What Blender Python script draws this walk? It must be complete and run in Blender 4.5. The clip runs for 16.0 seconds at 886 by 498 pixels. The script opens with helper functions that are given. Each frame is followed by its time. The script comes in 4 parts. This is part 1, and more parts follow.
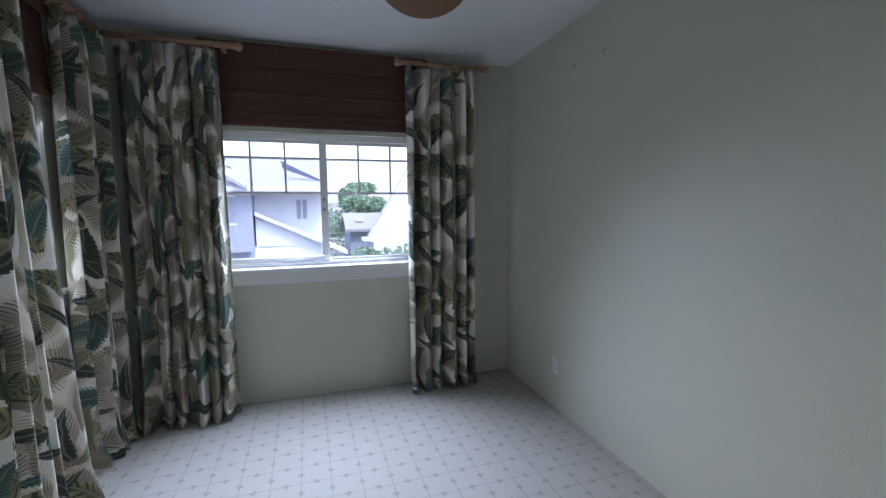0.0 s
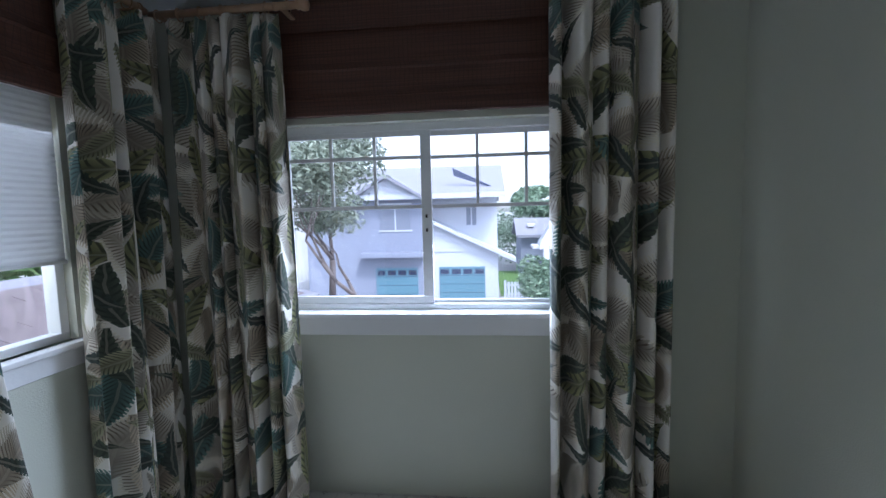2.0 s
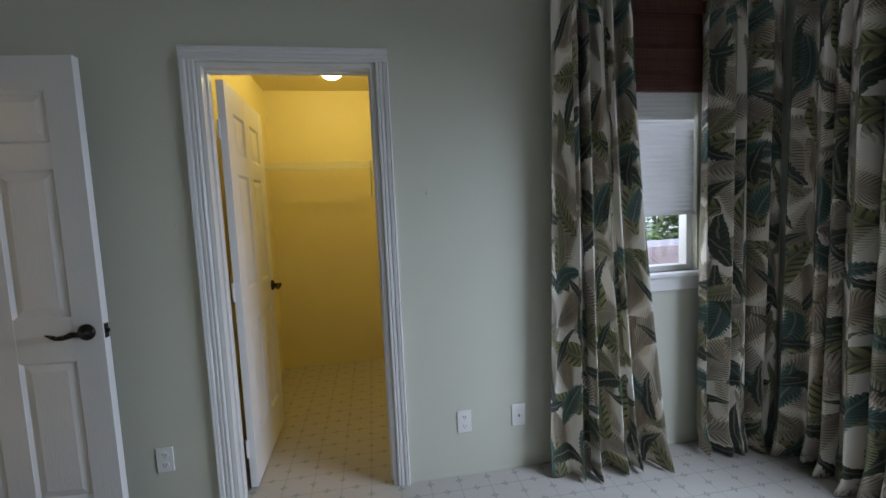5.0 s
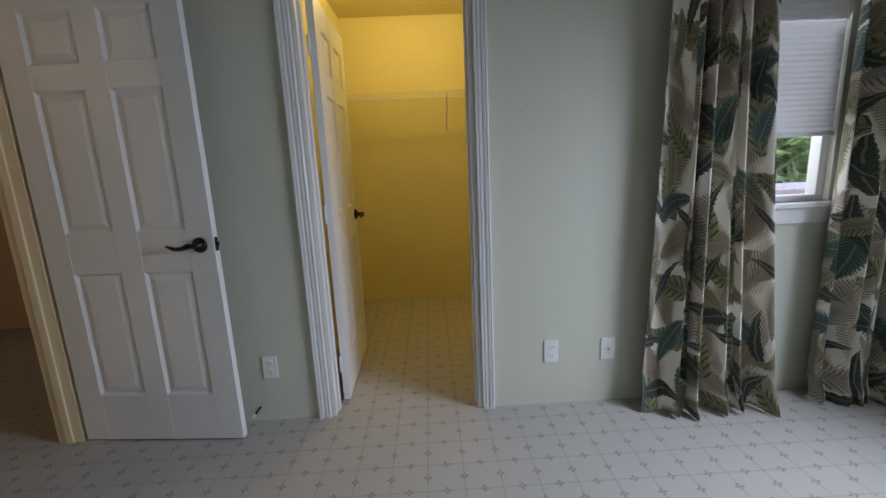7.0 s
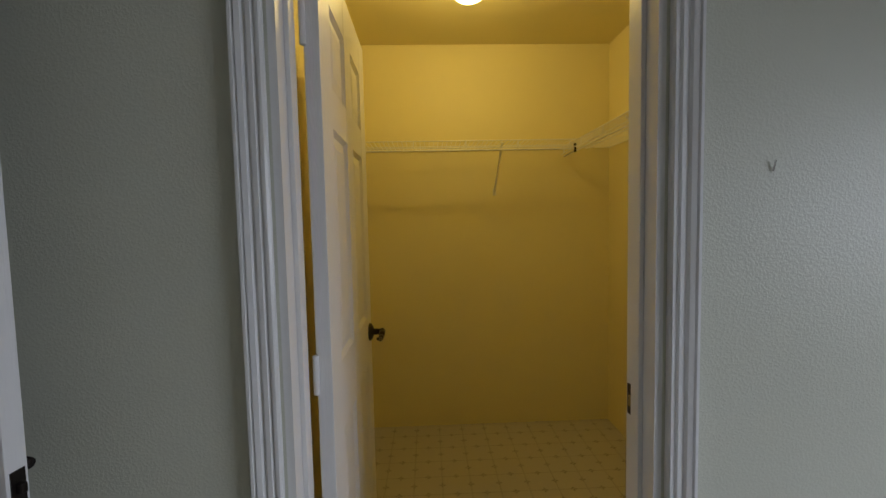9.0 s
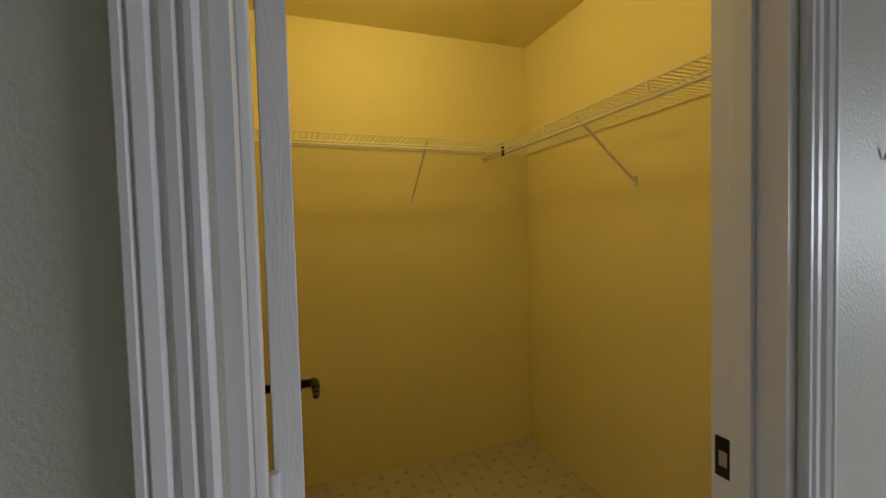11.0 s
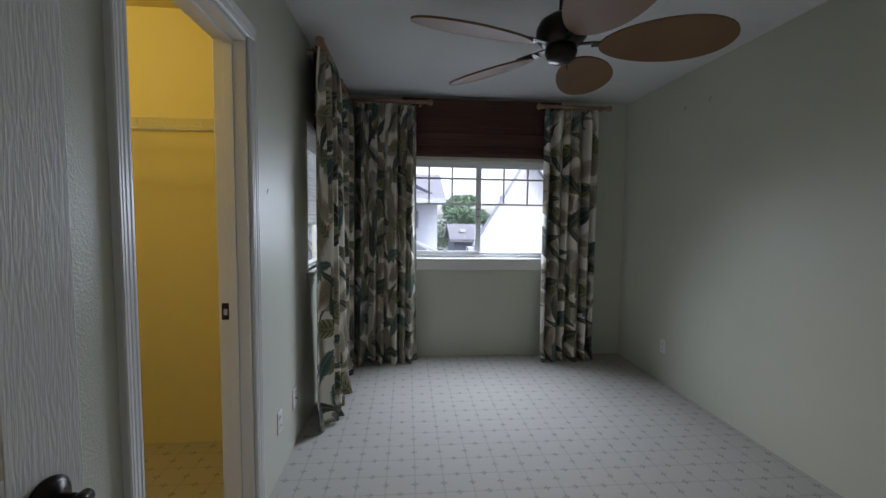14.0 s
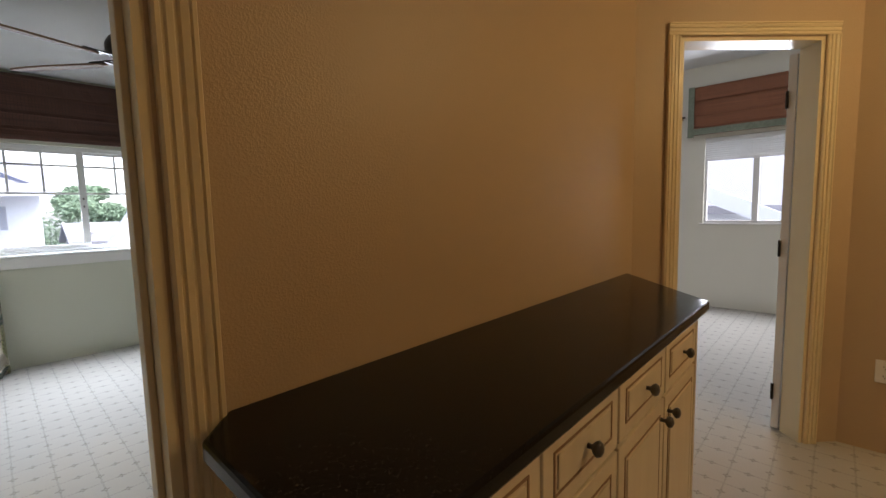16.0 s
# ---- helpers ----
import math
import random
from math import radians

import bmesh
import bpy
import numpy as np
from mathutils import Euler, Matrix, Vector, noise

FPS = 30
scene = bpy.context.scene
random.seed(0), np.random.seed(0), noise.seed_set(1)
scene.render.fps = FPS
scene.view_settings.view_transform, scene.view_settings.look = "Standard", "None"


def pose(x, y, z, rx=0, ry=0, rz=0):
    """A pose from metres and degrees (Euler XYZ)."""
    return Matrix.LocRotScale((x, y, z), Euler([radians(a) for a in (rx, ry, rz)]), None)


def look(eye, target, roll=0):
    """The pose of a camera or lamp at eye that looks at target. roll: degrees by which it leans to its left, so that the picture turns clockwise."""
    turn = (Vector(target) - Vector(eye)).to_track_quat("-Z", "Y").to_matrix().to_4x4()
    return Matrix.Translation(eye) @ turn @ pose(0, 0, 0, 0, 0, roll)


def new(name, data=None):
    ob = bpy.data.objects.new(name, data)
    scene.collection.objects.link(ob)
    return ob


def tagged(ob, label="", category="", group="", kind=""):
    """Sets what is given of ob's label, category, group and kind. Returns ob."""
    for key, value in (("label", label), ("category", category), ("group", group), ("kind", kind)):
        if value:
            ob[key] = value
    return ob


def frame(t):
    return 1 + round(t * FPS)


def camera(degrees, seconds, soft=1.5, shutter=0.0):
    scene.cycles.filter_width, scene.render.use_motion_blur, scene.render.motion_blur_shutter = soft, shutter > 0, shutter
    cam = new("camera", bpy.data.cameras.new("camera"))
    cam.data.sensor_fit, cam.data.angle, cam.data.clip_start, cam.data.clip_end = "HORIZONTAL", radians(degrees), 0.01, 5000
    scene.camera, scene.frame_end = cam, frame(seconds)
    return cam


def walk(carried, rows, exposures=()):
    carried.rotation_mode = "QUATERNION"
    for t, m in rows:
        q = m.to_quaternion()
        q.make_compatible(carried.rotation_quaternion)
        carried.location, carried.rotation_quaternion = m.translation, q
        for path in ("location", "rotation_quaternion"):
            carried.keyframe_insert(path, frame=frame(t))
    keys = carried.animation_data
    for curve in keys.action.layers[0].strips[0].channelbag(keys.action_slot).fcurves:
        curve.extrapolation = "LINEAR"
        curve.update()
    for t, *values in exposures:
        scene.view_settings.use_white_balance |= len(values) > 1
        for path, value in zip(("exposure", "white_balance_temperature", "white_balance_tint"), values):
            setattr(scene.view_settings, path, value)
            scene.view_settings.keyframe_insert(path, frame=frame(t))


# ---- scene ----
cam = camera(92.6, 16.0)
EXPOSURES = [(0, 1.45, 5400, 17), (1.5, 1.25, 5300, 15), (3, 1.08, 5250, 13), (4, 0.7, 5300, 13), (5, 1.15, 5700, 14), (7.5, 1.2, 5900, 16), (9, 0.8, 6100, 16), (11.5, 1.05, 6300, 15), (12.5, 1.42, 6100, 14), (14.5, 0.8, 5900, 14), (15.5, 1.15, 5850, 14), (16, 1.9, 6200, 14)]
PATH = [
    (0, (0.255, 0.298, 1.388), (0.863, 2.193, 1.185), -0.5),
    (0.5, (0.451, 0.592, 1.419), (0.858, 2.539, 1.209), -1.5),
    (1, (0.617, 0.893, 1.447), (0.842, 2.87, 1.249), -2.5),
    (1.5, (0.722, 1.205, 1.467), (0.754, 3.195, 1.262), -2.2),
    (2, (0.672, 1.413, 1.455), (0.474, 3.395, 1.283), -1.4),
    (2.5, (0.64, 1.559, 1.423), (-0.005, 3.448, 1.298), -2.3),
    (3, (0.665, 1.603, 1.408), (-0.46, 3.252, 1.282), -1.7),
    (3.5, (0.736, 1.55, 1.386), (-0.811, 2.808, 1.223), -1.9),
    (4, (0.866, 1.401, 1.376), (-0.904, 2.317, 1.201), -2.7),
    (4.5, (0.97, 1.235, 1.338), (-0.929, 1.846, 1.2), -2.4),
    (5, (1.087, 1.18, 1.364), (-0.878, 1.506, 1.19), -2.6),
    (5.2, (1.137, 1.162, 1.358), (-0.845, 1.363, 1.18), -2.6),
    (7.3, (0.942, 1.012, 1.236), (-1.015, 1.064, 0.827), -2.2),
    (7.5, (0.844, 1.004, 1.255), (-1.115, 1.054, 0.855), -1.4),
    (8, (0.516, 0.881, 1.29), (-1.453, 0.878, 0.943), -1.2),
    (8.5, (0.195, 0.875, 1.344), (-1.788, 0.763, 1.104), -2.3),
    (9, (-0.136, 0.762, 1.364), (-2.131, 0.831, 1.235), -1.2),
    (11.3, (-0.552, 0.457, 1.343), (-2.332, 1.367, 1.289), -0.8),
    (11.5, (-0.521, 0.396, 1.327), (-2.191, 1.496, 1.299), 0.0),
    (12, (-0.435, 0.257, 1.315), (-1.797, 1.722, 1.324), -1.3),
    (12.5, (-0.407, 0.068, 1.315), (-1.353, 1.83, 1.312), -1.6),
    (13, (-0.349, -0.116, 1.343), (-0.798, 1.83, 1.241), -1.5),
    (13.5, (-0.289, -0.364, 1.366), (-0.386, 1.63, 1.239), -0.5),
    (14, (-0.314, -0.589, 1.346), (-0.142, 1.399, 1.202), 0.7),
    (14.5, (-0.377, -0.805, 1.32), (0.106, 1.129, 1.156), 1.0),
    (15, (-0.316, -1.076, 1.309), (0.457, 0.758, 1.11), -0.4),
    (15.5, (-0.239, -1.289, 1.262), (0.871, 0.36, 1.046), 0.2),
    (16, (-0.244, -1.571, 1.274), (1.211, -0.215, 1.085), -1.3),
]
walk(cam, [(t, look(eye, target, roll)) for t, eye, target, roll in PATH], EXPOSURES)

# ---- light ----
world = bpy.data.worlds.new("world")
scene.world = world
world.use_nodes = True
wn = world.node_tree
sky = wn.nodes.new("ShaderNodeTexSky")
sky.sky_type, sky.sun_disc = "NISHITA", False
sky.sun_elevation, sky.sun_rotation = radians(55), radians(140)
sky.air_density, sky.dust_density, sky.ozone_density = 1.0, 2.0, 1.0
wn.nodes["Background"].inputs["Strength"].default_value = 0.15
haze = wn.nodes.new("ShaderNodeHueSaturation")
haze.inputs["Saturation"].default_value, haze.inputs["Value"].default_value = 0.3, 1.4
wn.links.new(sky.outputs[0], haze.inputs["Color"])
wn.links.new(haze.outputs[0], wn.nodes["Background"].inputs["Color"])


def lamp(name, kind, m, power, colour=(1, 1, 1), size=0.1, size_y=0.0):
    d = bpy.data.lights.new(name, kind)
    d.energy, d.color = power, colour
    if kind == "AREA":
        d.shape, d.size, d.size_y = "RECTANGLE", size, size_y or size
    elif kind == "SUN":
        d.angle = radians(size)
    else:
        d.shadow_soft_size = size
    ob = new(name, d)
    ob.matrix_world = m
    return ob


lamp("sun", "SUN", look((8, -10, 18), (0, 0, 0)), 1.5, (1, 0.96, 0.9), 12)
lamp("sky_light_north", "AREA", look((0.39, 3.47, 1.40), (0.07, 1.6, 0.08)), 11.6, (0.84, 0.92, 1.0), 1.12, 0.72).data.spread = radians(120)
lamp("sky_light_west", "AREA", look((-1.15, 2.62, 1.45), (1, 2.62, 0.4)), 1.7, (0.92, 0.96, 1.0), 0.6, 0.9)
lamp("closet_bulb", "POINT", pose(-2.05, 0.965, 2.395), 2.9, (1.0, 0.75, 0.09), 0.06)
lamp("hall_bulb", "POINT", pose(1.75, -2.75, 2.3), 2.8, (1.0, 0.66, 0.28), 0.08)
lamp("sky_light_east_room", "AREA", look((5.55, -0.85, 1.5), (2, -0.85, 1.2)), 13, (0.93, 0.96, 1.0), 0.8, 0.9)


# ---- materials ----
class Nodes:
    def __init__(self, name, rough=0.6, metal=0.0, spec=0.5):
        self.m = bpy.data.materials.new(name)
        self.m.use_nodes = True
        self.t = self.m.node_tree
        self.b = self.t.nodes["Principled BSDF"]
        self.b.inputs["Roughness"].default_value = rough
        self.b.inputs["Metallic"].default_value = metal
        self.b.inputs["Specular IOR Level"].default_value = spec
        self.co = None

    def put(self, sock, v):
        if hasattr(v, "is_output"):
            self.t.links.new(v, sock)
        elif isinstance(v, (tuple, list)) and len(v) == 3 and sock.type == "RGBA":
            sock.default_value = (*v, 1)
        else:
            sock.default_value = v

    def coords(self, which="Object"):
        return self.t.nodes.new("ShaderNodeTexCoord").outputs[which]

    def math(self, op, a, b=0.0, c=0.0, clamp=False):
        n = self.t.nodes.new("ShaderNodeMath")
        n.operation, n.use_clamp = op, clamp
        for i, v in enumerate((a, b, c)):
            self.put(n.inputs[i], v)
        return n.outputs[0]

    def vmath(self, op, a, b=(0, 0, 0)):
        n = self.t.nodes.new("ShaderNodeVectorMath")
        n.operation = op
        self.put(n.inputs[0], a)
        self.put(n.inputs[1], b)
        return n.outputs[0]

    def scaled(self, v, s):
        return self.vmath("MULTIPLY", v, (s, s, s) if not isinstance(s, tuple) else s)

    def noise(self, v, scale, detail=3.0, rough=0.5):
        n = self.t.nodes.new("ShaderNodeTexNoise")
        n.inputs["Scale"].default_value, n.inputs["Detail"].default_value, n.inputs["Roughness"].default_value = scale, detail, rough
        self.put(n.inputs["Vector"], v)
        return n.outputs["Fac"]

    def mix(self, f, a, b):
        n = self.t.nodes.new("ShaderNodeMix")
        n.data_type = "RGBA"
        self.put(n.inputs[0], f)
        self.put(n.inputs[6], a)
        self.put(n.inputs[7], b)
        return n.outputs[2]

    def ramp(self, f, lo, hi):
        n = self.t.nodes.new("ShaderNodeMapRange")
        self.put(n.inputs[0], f)
        n.inputs[1].default_value, n.inputs[2].default_value = lo, hi
        return n.outputs[0]

    def split(self, v):
        n = self.t.nodes.new("ShaderNodeSeparateXYZ")
        self.put(n.inputs[0], v)
        return n.outputs

    def colour(self, c):
        self.put(self.b.inputs["Base Color"], c)
        return self

    def rough(self, r):
        self.put(self.b.inputs["Roughness"], r)
        return self

    def bump(self, h, strength=0.3, dist=0.01):
        n = self.t.nodes.new("ShaderNodeBump")
        n.inputs["Strength"].default_value, n.inputs["Distance"].default_value = strength, dist
        self.put(n.inputs["Height"], h)
        self.t.links.new(n.outputs[0], self.b.inputs["Normal"])
        return self


def shade(c, k):
    return tuple(min(1, v * k) for v in c)


def painted(name, c, rough=0.5, peel=0.25, scale=160, var=0.06, spec=0.4):
    """Paint over textured plaster or wood: orange peel and faint patches."""
    n = Nodes(name, rough, 0, spec)
    co = n.coords()
    n.colour(n.mix(n.noise(co, 1.3, 4), shade(c, 1 - var), shade(c, 1 + var)))
    h = n.noise(co, scale, 2, 0.6)
    return n.bump(n.ramp(h, 0.42, 0.62), peel, 0.004).m


def plain(name, c, rough=0.5, metal=0.0, var=0.1, scale=25, bump=0.05):
    n = Nodes(name, rough, metal)
    co = n.coords()
    f = n.noise(co, scale, 4)
    n.colour(n.mix(f, shade(c, 1 - var), shade(c, 1 + var)))
    return n.bump(f, bump, 0.003).m


WALL = painted("wall_paint_green", (0.62, 0.62, 0.52), 0.42, 0.16, 170)
CEIL = painted("ceiling_paint", (0.78, 0.79, 0.80), 0.85, 0.2, 120)
CLOSET = painted("closet_paint_cream", (0.78, 0.69, 0.33), 0.55, 0.14, 170)
HALL = painted("hall_paint_tan", (0.52, 0.385, 0.25), 0.4, 0.14, 170)
ROOM2 = painted("room_paint_cream", (0.78, 0.76, 0.68), 0.6, 0.14, 170)
TRIM = painted("trim_paint_white", (0.80, 0.79, 0.78), 0.32, 0.05, 60, 0.02)
HALLTRIM = painted("trim_paint_cream", (0.76, 0.64, 0.42), 0.34, 0.05, 60, 0.03)
VINYL = plain("window_vinyl", (0.80, 0.80, 0.80), 0.35, 0, 0.03)
PLATE = plain("plate_plastic", (0.82, 0.81, 0.79), 0.3, 0, 0.02)
DARK = plain("slot_dark", (0.03, 0.03, 0.03), 0.5)
BRONZE = plain("oil_rubbed_bronze", (0.035, 0.028, 0.024), 0.32, 0.8, 0.3)
PEWTER = plain("pewter_knob", (0.12, 0.11, 0.10), 0.28, 0.9, 0.2)
CHROME = plain("brushed_nickel", (0.5, 0.49, 0.47), 0.25, 1.0)
WIRE = plain("white_coated_wire", (0.75, 0.74, 0.70), 0.35)
BAMBOO = plain("bamboo_pole", (0.36, 0.22, 0.13), 0.42, 0, 0.35, 14, 0.2)
WHITEWASH = plain("whitewashed_boards", (0.70, 0.70, 0.72), 0.85, 0, 0.05, 3)
# Both stuccos: the bluish haze of distance is mixed into the base colour.
STUCCO = plain("stucco_white_hazed", (0.52, 0.54, 0.60), 0.9, 0, 0.05, 3)
STUCCO2 = plain("stucco_grey_hazed", (0.25, 0.27, 0.34), 0.9, 0, 0.05, 3)
gn = Nodes("grained_door_paint", 0.35)
gco = gn.coords()
gw = gn.noise(gn.vmath("MULTIPLY", gco, (26, 26, 2.2)), 1.6, 3, 0.55)
gw = gn.math("SINE", gn.math("MULTIPLY", gw, 60.0))
gn.colour(gn.mix(gn.noise(gco, 2, 3), (0.77, 0.76, 0.75), (0.82, 0.81, 0.80)))
DOORPAINT = gn.bump(gw, 0.10, 0.002).m
GARAGE = plain("garage_blue", (0.12, 0.23, 0.29), 0.5, 0, 0.05, 4)
WINDOWGREY = plain("louvre_grey", (0.20, 0.22, 0.27), 0.4, 0, 0.05, 4)
PANEL = plain("solar_panel", (0.05, 0.06, 0.11), 0.2, 0, 0.1, 4)
BARK = plain("bark", (0.16, 0.13, 0.12), 0.9, 0, 0.3, 18, 0.5)
GRASS = plain("lawn", (0.09, 0.17, 0.04), 0.9, 0, 0.4, 2)
ASPHALT = plain("paved_ground", (0.30, 0.30, 0.30), 0.9, 0, 0.12, 1)


def leafy(name, a, b):
    n = Nodes(name, 0.6)
    r = n.t.nodes.new("ShaderNodeNewGeometry").outputs["Random Per Island"]
    n.colour(n.mix(r, a, b))
    n.b.inputs["Transmission Weight"].default_value = 0.0
    return n.m


LEAF = leafy("leaf_green", (0.11, 0.14, 0.10), (0.24, 0.27, 0.20))
# Green leaves paled: outdoor haze and window glare are put into the colour.
LEAF_HAZY = leafy("leaf_green_hazed", (0.10, 0.16, 0.10), (0.24, 0.33, 0.22))
LEAF_BRIGHT = leafy("leaf_bright", (0.07, 0.14, 0.045), (0.22, 0.33, 0.12))


def shingle_mat(name, a, b):
    n = Nodes(name, 0.85)
    r = n.t.nodes.new("ShaderNodeObjectInfo").outputs["Random"]
    co = n.coords()
    n.colour(n.mix(n.noise(co, 14, 4), n.mix(r, a, b), shade(b, 0.7)))
    return n.m


SHINGLE = shingle_mat("roof_shingle", (0.14, 0.115, 0.12), (0.20, 0.165, 0.17))
ROOFGREY = plain("roof_grey", (0.26, 0.26, 0.30), 0.85, 0, 0.15, 3)

n = Nodes("glass", 0.0)
g = n.t.nodes.new("ShaderNodeBsdfTransparent")
gl = n.t.nodes.new("ShaderNodeBsdfGlossy")
gl.inputs["Roughness"].default_value = 0.02
fr = n.t.nodes.new("ShaderNodeFresnel")
mx = n.t.nodes.new("ShaderNodeMixShader")
cap = n.math("MINIMUM", fr.outputs[0], 0.1)
n.t.links.new(cap, mx.inputs[0])
n.t.links.new(g.outputs[0], mx.inputs[1])
n.t.links.new(gl.outputs[0], mx.inputs[2])
n.t.links.new(mx.outputs[0], n.t.nodes["Material Output"].inputs[0])
GLASS = n.m


def carpet():
    """Cut-and-loop carpet: pale ground, beaded grid lines, a small flower at the middle of every line between two crossings."""
    P = 0.147
    n = Nodes("patterned_carpet", 0.95, 0, 0.1)
    co = n.coords()
    x, y, _ = n.split(n.vmath("ADD", co, n.scaled(n.vmath("SUBTRACT", n.t_noise(co), (0.5, 0.5, 0.5)), 0.006)))
    u = n.math("SUBTRACT", n.math("FRACT", n.math("DIVIDE", n.math("ADD", x, 10.847), P)), 0.5)
    v = n.math("SUBTRACT", n.math("FRACT", n.math("DIVIDE", n.math("ADD", y, 10.07), P)), 0.5)
    au, av = n.math("ABSOLUTE", u), n.math("ABSOLUTE", v)
    # line edges lie at |u| = .5; flowers at (|u| = .5, v = 0) and (u = 0, |v| = .5)
    eu, ev = n.math("SUBTRACT", 0.5, au), n.math("SUBTRACT", 0.5, av)
    bead_v = n.math("GREATER_THAN", n.math("SINE", n.math("MULTIPLY", v, 2 * math.pi * 11)), -0.35)
    bead_u = n.math("GREATER_THAN", n.math("SINE", n.math("MULTIPLY", u, 2 * math.pi * 11)), -0.35)
    l1 = n.math("MULTIPLY", n.math("LESS_THAN", eu, 0.028), bead_v)
    l2 = n.math("MULTIPLY", n.math("LESS_THAN", ev, 0.028), bead_u)

    def flower(a, b):
        r = n.math("SQRT", n.math("ADD", n.math("MULTIPLY", a, a), n.math("MULTIPLY", b, b)))
        th = n.math("ARCTAN2", a, b)
        edge = n.math("ADD", 0.09, n.math("MULTIPLY", n.math("COSINE", n.math("MULTIPLY", th, 4)), 0.035))
        return n.math("MULTIPLY", n.math("LESS_THAN", r, edge), n.math("GREATER_THAN", r, 0.036))

    f = n.math("MAXIMUM", flower(eu, v), flower(u, ev))
    ln = n.math("MULTIPLY", n.math("MAXIMUM", l1, l2), 0.6)
    m = n.math("MAXIMUM", f, ln, clamp=True)
    tuft = n.noise(co, 320, 2)
    m2 = n.math("MULTIPLY", m, n.ramp(tuft, 0.25, 0.6), clamp=True)
    base = n.mix(n.noise(co, 1.1, 4), (0.46, 0.435, 0.395), (0.55, 0.525, 0.48))
    base = n.mix(n.math("MULTIPLY", tuft, 0.35), base, (0.42, 0.39, 0.35))
    n.colour(n.mix(m2, base, (0.245, 0.228, 0.205)))
    h = n.math("SUBTRACT", tuft, n.math("MULTIPLY", m, 0.5))
    return n.bump(h, 0.5, 0.004).m


def t_noise(self, v):
    k = self.t.nodes.new("ShaderNodeTexNoise")
    k.inputs["Scale"].default_value = 60
    self.put(k.inputs["Vector"], v)
    return k.outputs["Color"]


Nodes.t_noise = t_noise
CARPET = carpet()


def tropical():
    """Printed cotton: layers of palm fronds and broad leaves on an off-white ground, laid out in the cloth's own metres."""
    n = Nodes("tropical_leaf_print", 0.8, 0, 0.2)
    uv = n.coords("UV")
    wob = n.vmath("ADD", uv, n.scaled(n.vmath("SUBTRACT", n.t_noise(n.scaled(uv, 0.12)), (0.5, 0.5, 0.5)), 0.05))
    col = (0.90, 0.85, 0.77)

    def layer(col, seed, scale, length, width, ca, cb, ribs, gap, spin, keep):
        p = n.scaled(n.vmath("ADD", wob, (seed, seed * 0.7, 0)), scale)
        vo = n.t.nodes.new("ShaderNodeTexVoronoi")
        vo.voronoi_dimensions = "2D"
        vo.inputs["Scale"].default_value = 1.0
        vo.inputs["Randomness"].default_value = 0.75
        n.put(vo.inputs["Vector"], p)
        d = n.vmath("SUBTRACT", p, vo.outputs["Position"])
        rc = n.split(vo.outputs["Color"])
        ang = n.math("ADD", spin, n.math("MULTIPLY", n.math("SUBTRACT", rc[0], 0.5), 3.0))
        dx, dy, _ = n.split(d)
        c, s = n.math("COSINE", ang), n.math("SINE", ang)
        u = n.math("ADD", n.math("MULTIPLY", dx, c), n.math("MULTIPLY", dy, s))
        v = n.math("SUBTRACT", n.math("MULTIPLY", dy, c), n.math("MULTIPLY", dx, s))
        v = n.math("ADD", v, n.math("MULTIPLY", n.math("MULTIPLY", u, u), 0.5))
        av = n.math("ABSOLUTE", v)
        un = n.math("DIVIDE", u, length)
        prof = n.math("SUBTRACT", 1.0, n.math("MULTIPLY", un, un))
        prof = n.math("MULTIPLY", prof, n.math("SUBTRACT", 1.0, n.math("MULTIPLY", un, 0.45)))
        w = n.math("MULTIPLY", prof, width)
        ph = n.math("ADD", n.math("MULTIPLY", u, ribs), n.math("MULTIPLY", av, -ribs * 0.75))
        rib = n.math("SINE", ph)
        t = n.math("DIVIDE", av, n.math("MAXIMUM", w, 0.001))
        cut = n.math("SUBTRACT", 1.0, n.math("MULTIPLY", n.math("MULTIPLY", t, t), n.math("MULTIPLY", n.math("ADD", rib, 1.0), gap)))
        inside = n.math("MULTIPLY", n.math("LESS_THAN", t, 1.0), n.math("GREATER_THAN", cut, 0.5))
        inside = n.math("MULTIPLY", inside, n.math("LESS_THAN", n.math("ABSOLUTE", un), 1.0))
        inside = n.math("MULTIPLY", inside, n.math("LESS_THAN", rc[1], keep))
        barb = n.math("MULTIPLY", n.ramp(rib, 0.2, 0.7), n.ramp(t, 0.05, 0.35))
        tone = n.math("ADD", n.math("MULTIPLY", t, 0.75), n.math("MULTIPLY", n.noise(p, 3.0, 3), 0.55))
        tone = n.math("MULTIPLY", n.math("SUBTRACT", tone, 0.0, clamp=True), n.math("SUBTRACT", 1.0, n.math("MULTIPLY", barb, 0.82)), clamp=True)
        stem = n.math("LESS_THAN", av, 0.012)
        leaf = n.mix(tone, ca, cb)
        leaf = n.mix(n.math("MULTIPLY", stem, 0.25), leaf, (0.62, 0.57, 0.44))
        return n.mix(inside, col, leaf)

    cream, brown, dark = (0.90, 0.83, 0.69), (0.085, 0.05, 0.027), (0.010, 0.016, 0.013)
    col = layer(col, 1.7, 3.0, 0.62, 0.34, brown, cream, 150, 0.55, 1.3, 1.1)
    col = layer(col, 5.3, 3.1, 0.60, 0.30, (0.05, 0.032, 0.018), (0.66, 0.55, 0.40), 150, 0.60, -1.0, 0.80)
    col = layer(col, 41.3, 2.9, 0.60, 0.28, brown, (0.66, 0.60, 0.48), 140, 0.65, 0.4, 0.75)
    col = layer(col, 13.9, 3.0, 0.55, 0.17, (0.016, 0.022, 0.008), (0.38, 0.37, 0.17), 60, 0.20, 2.0, 0.62)
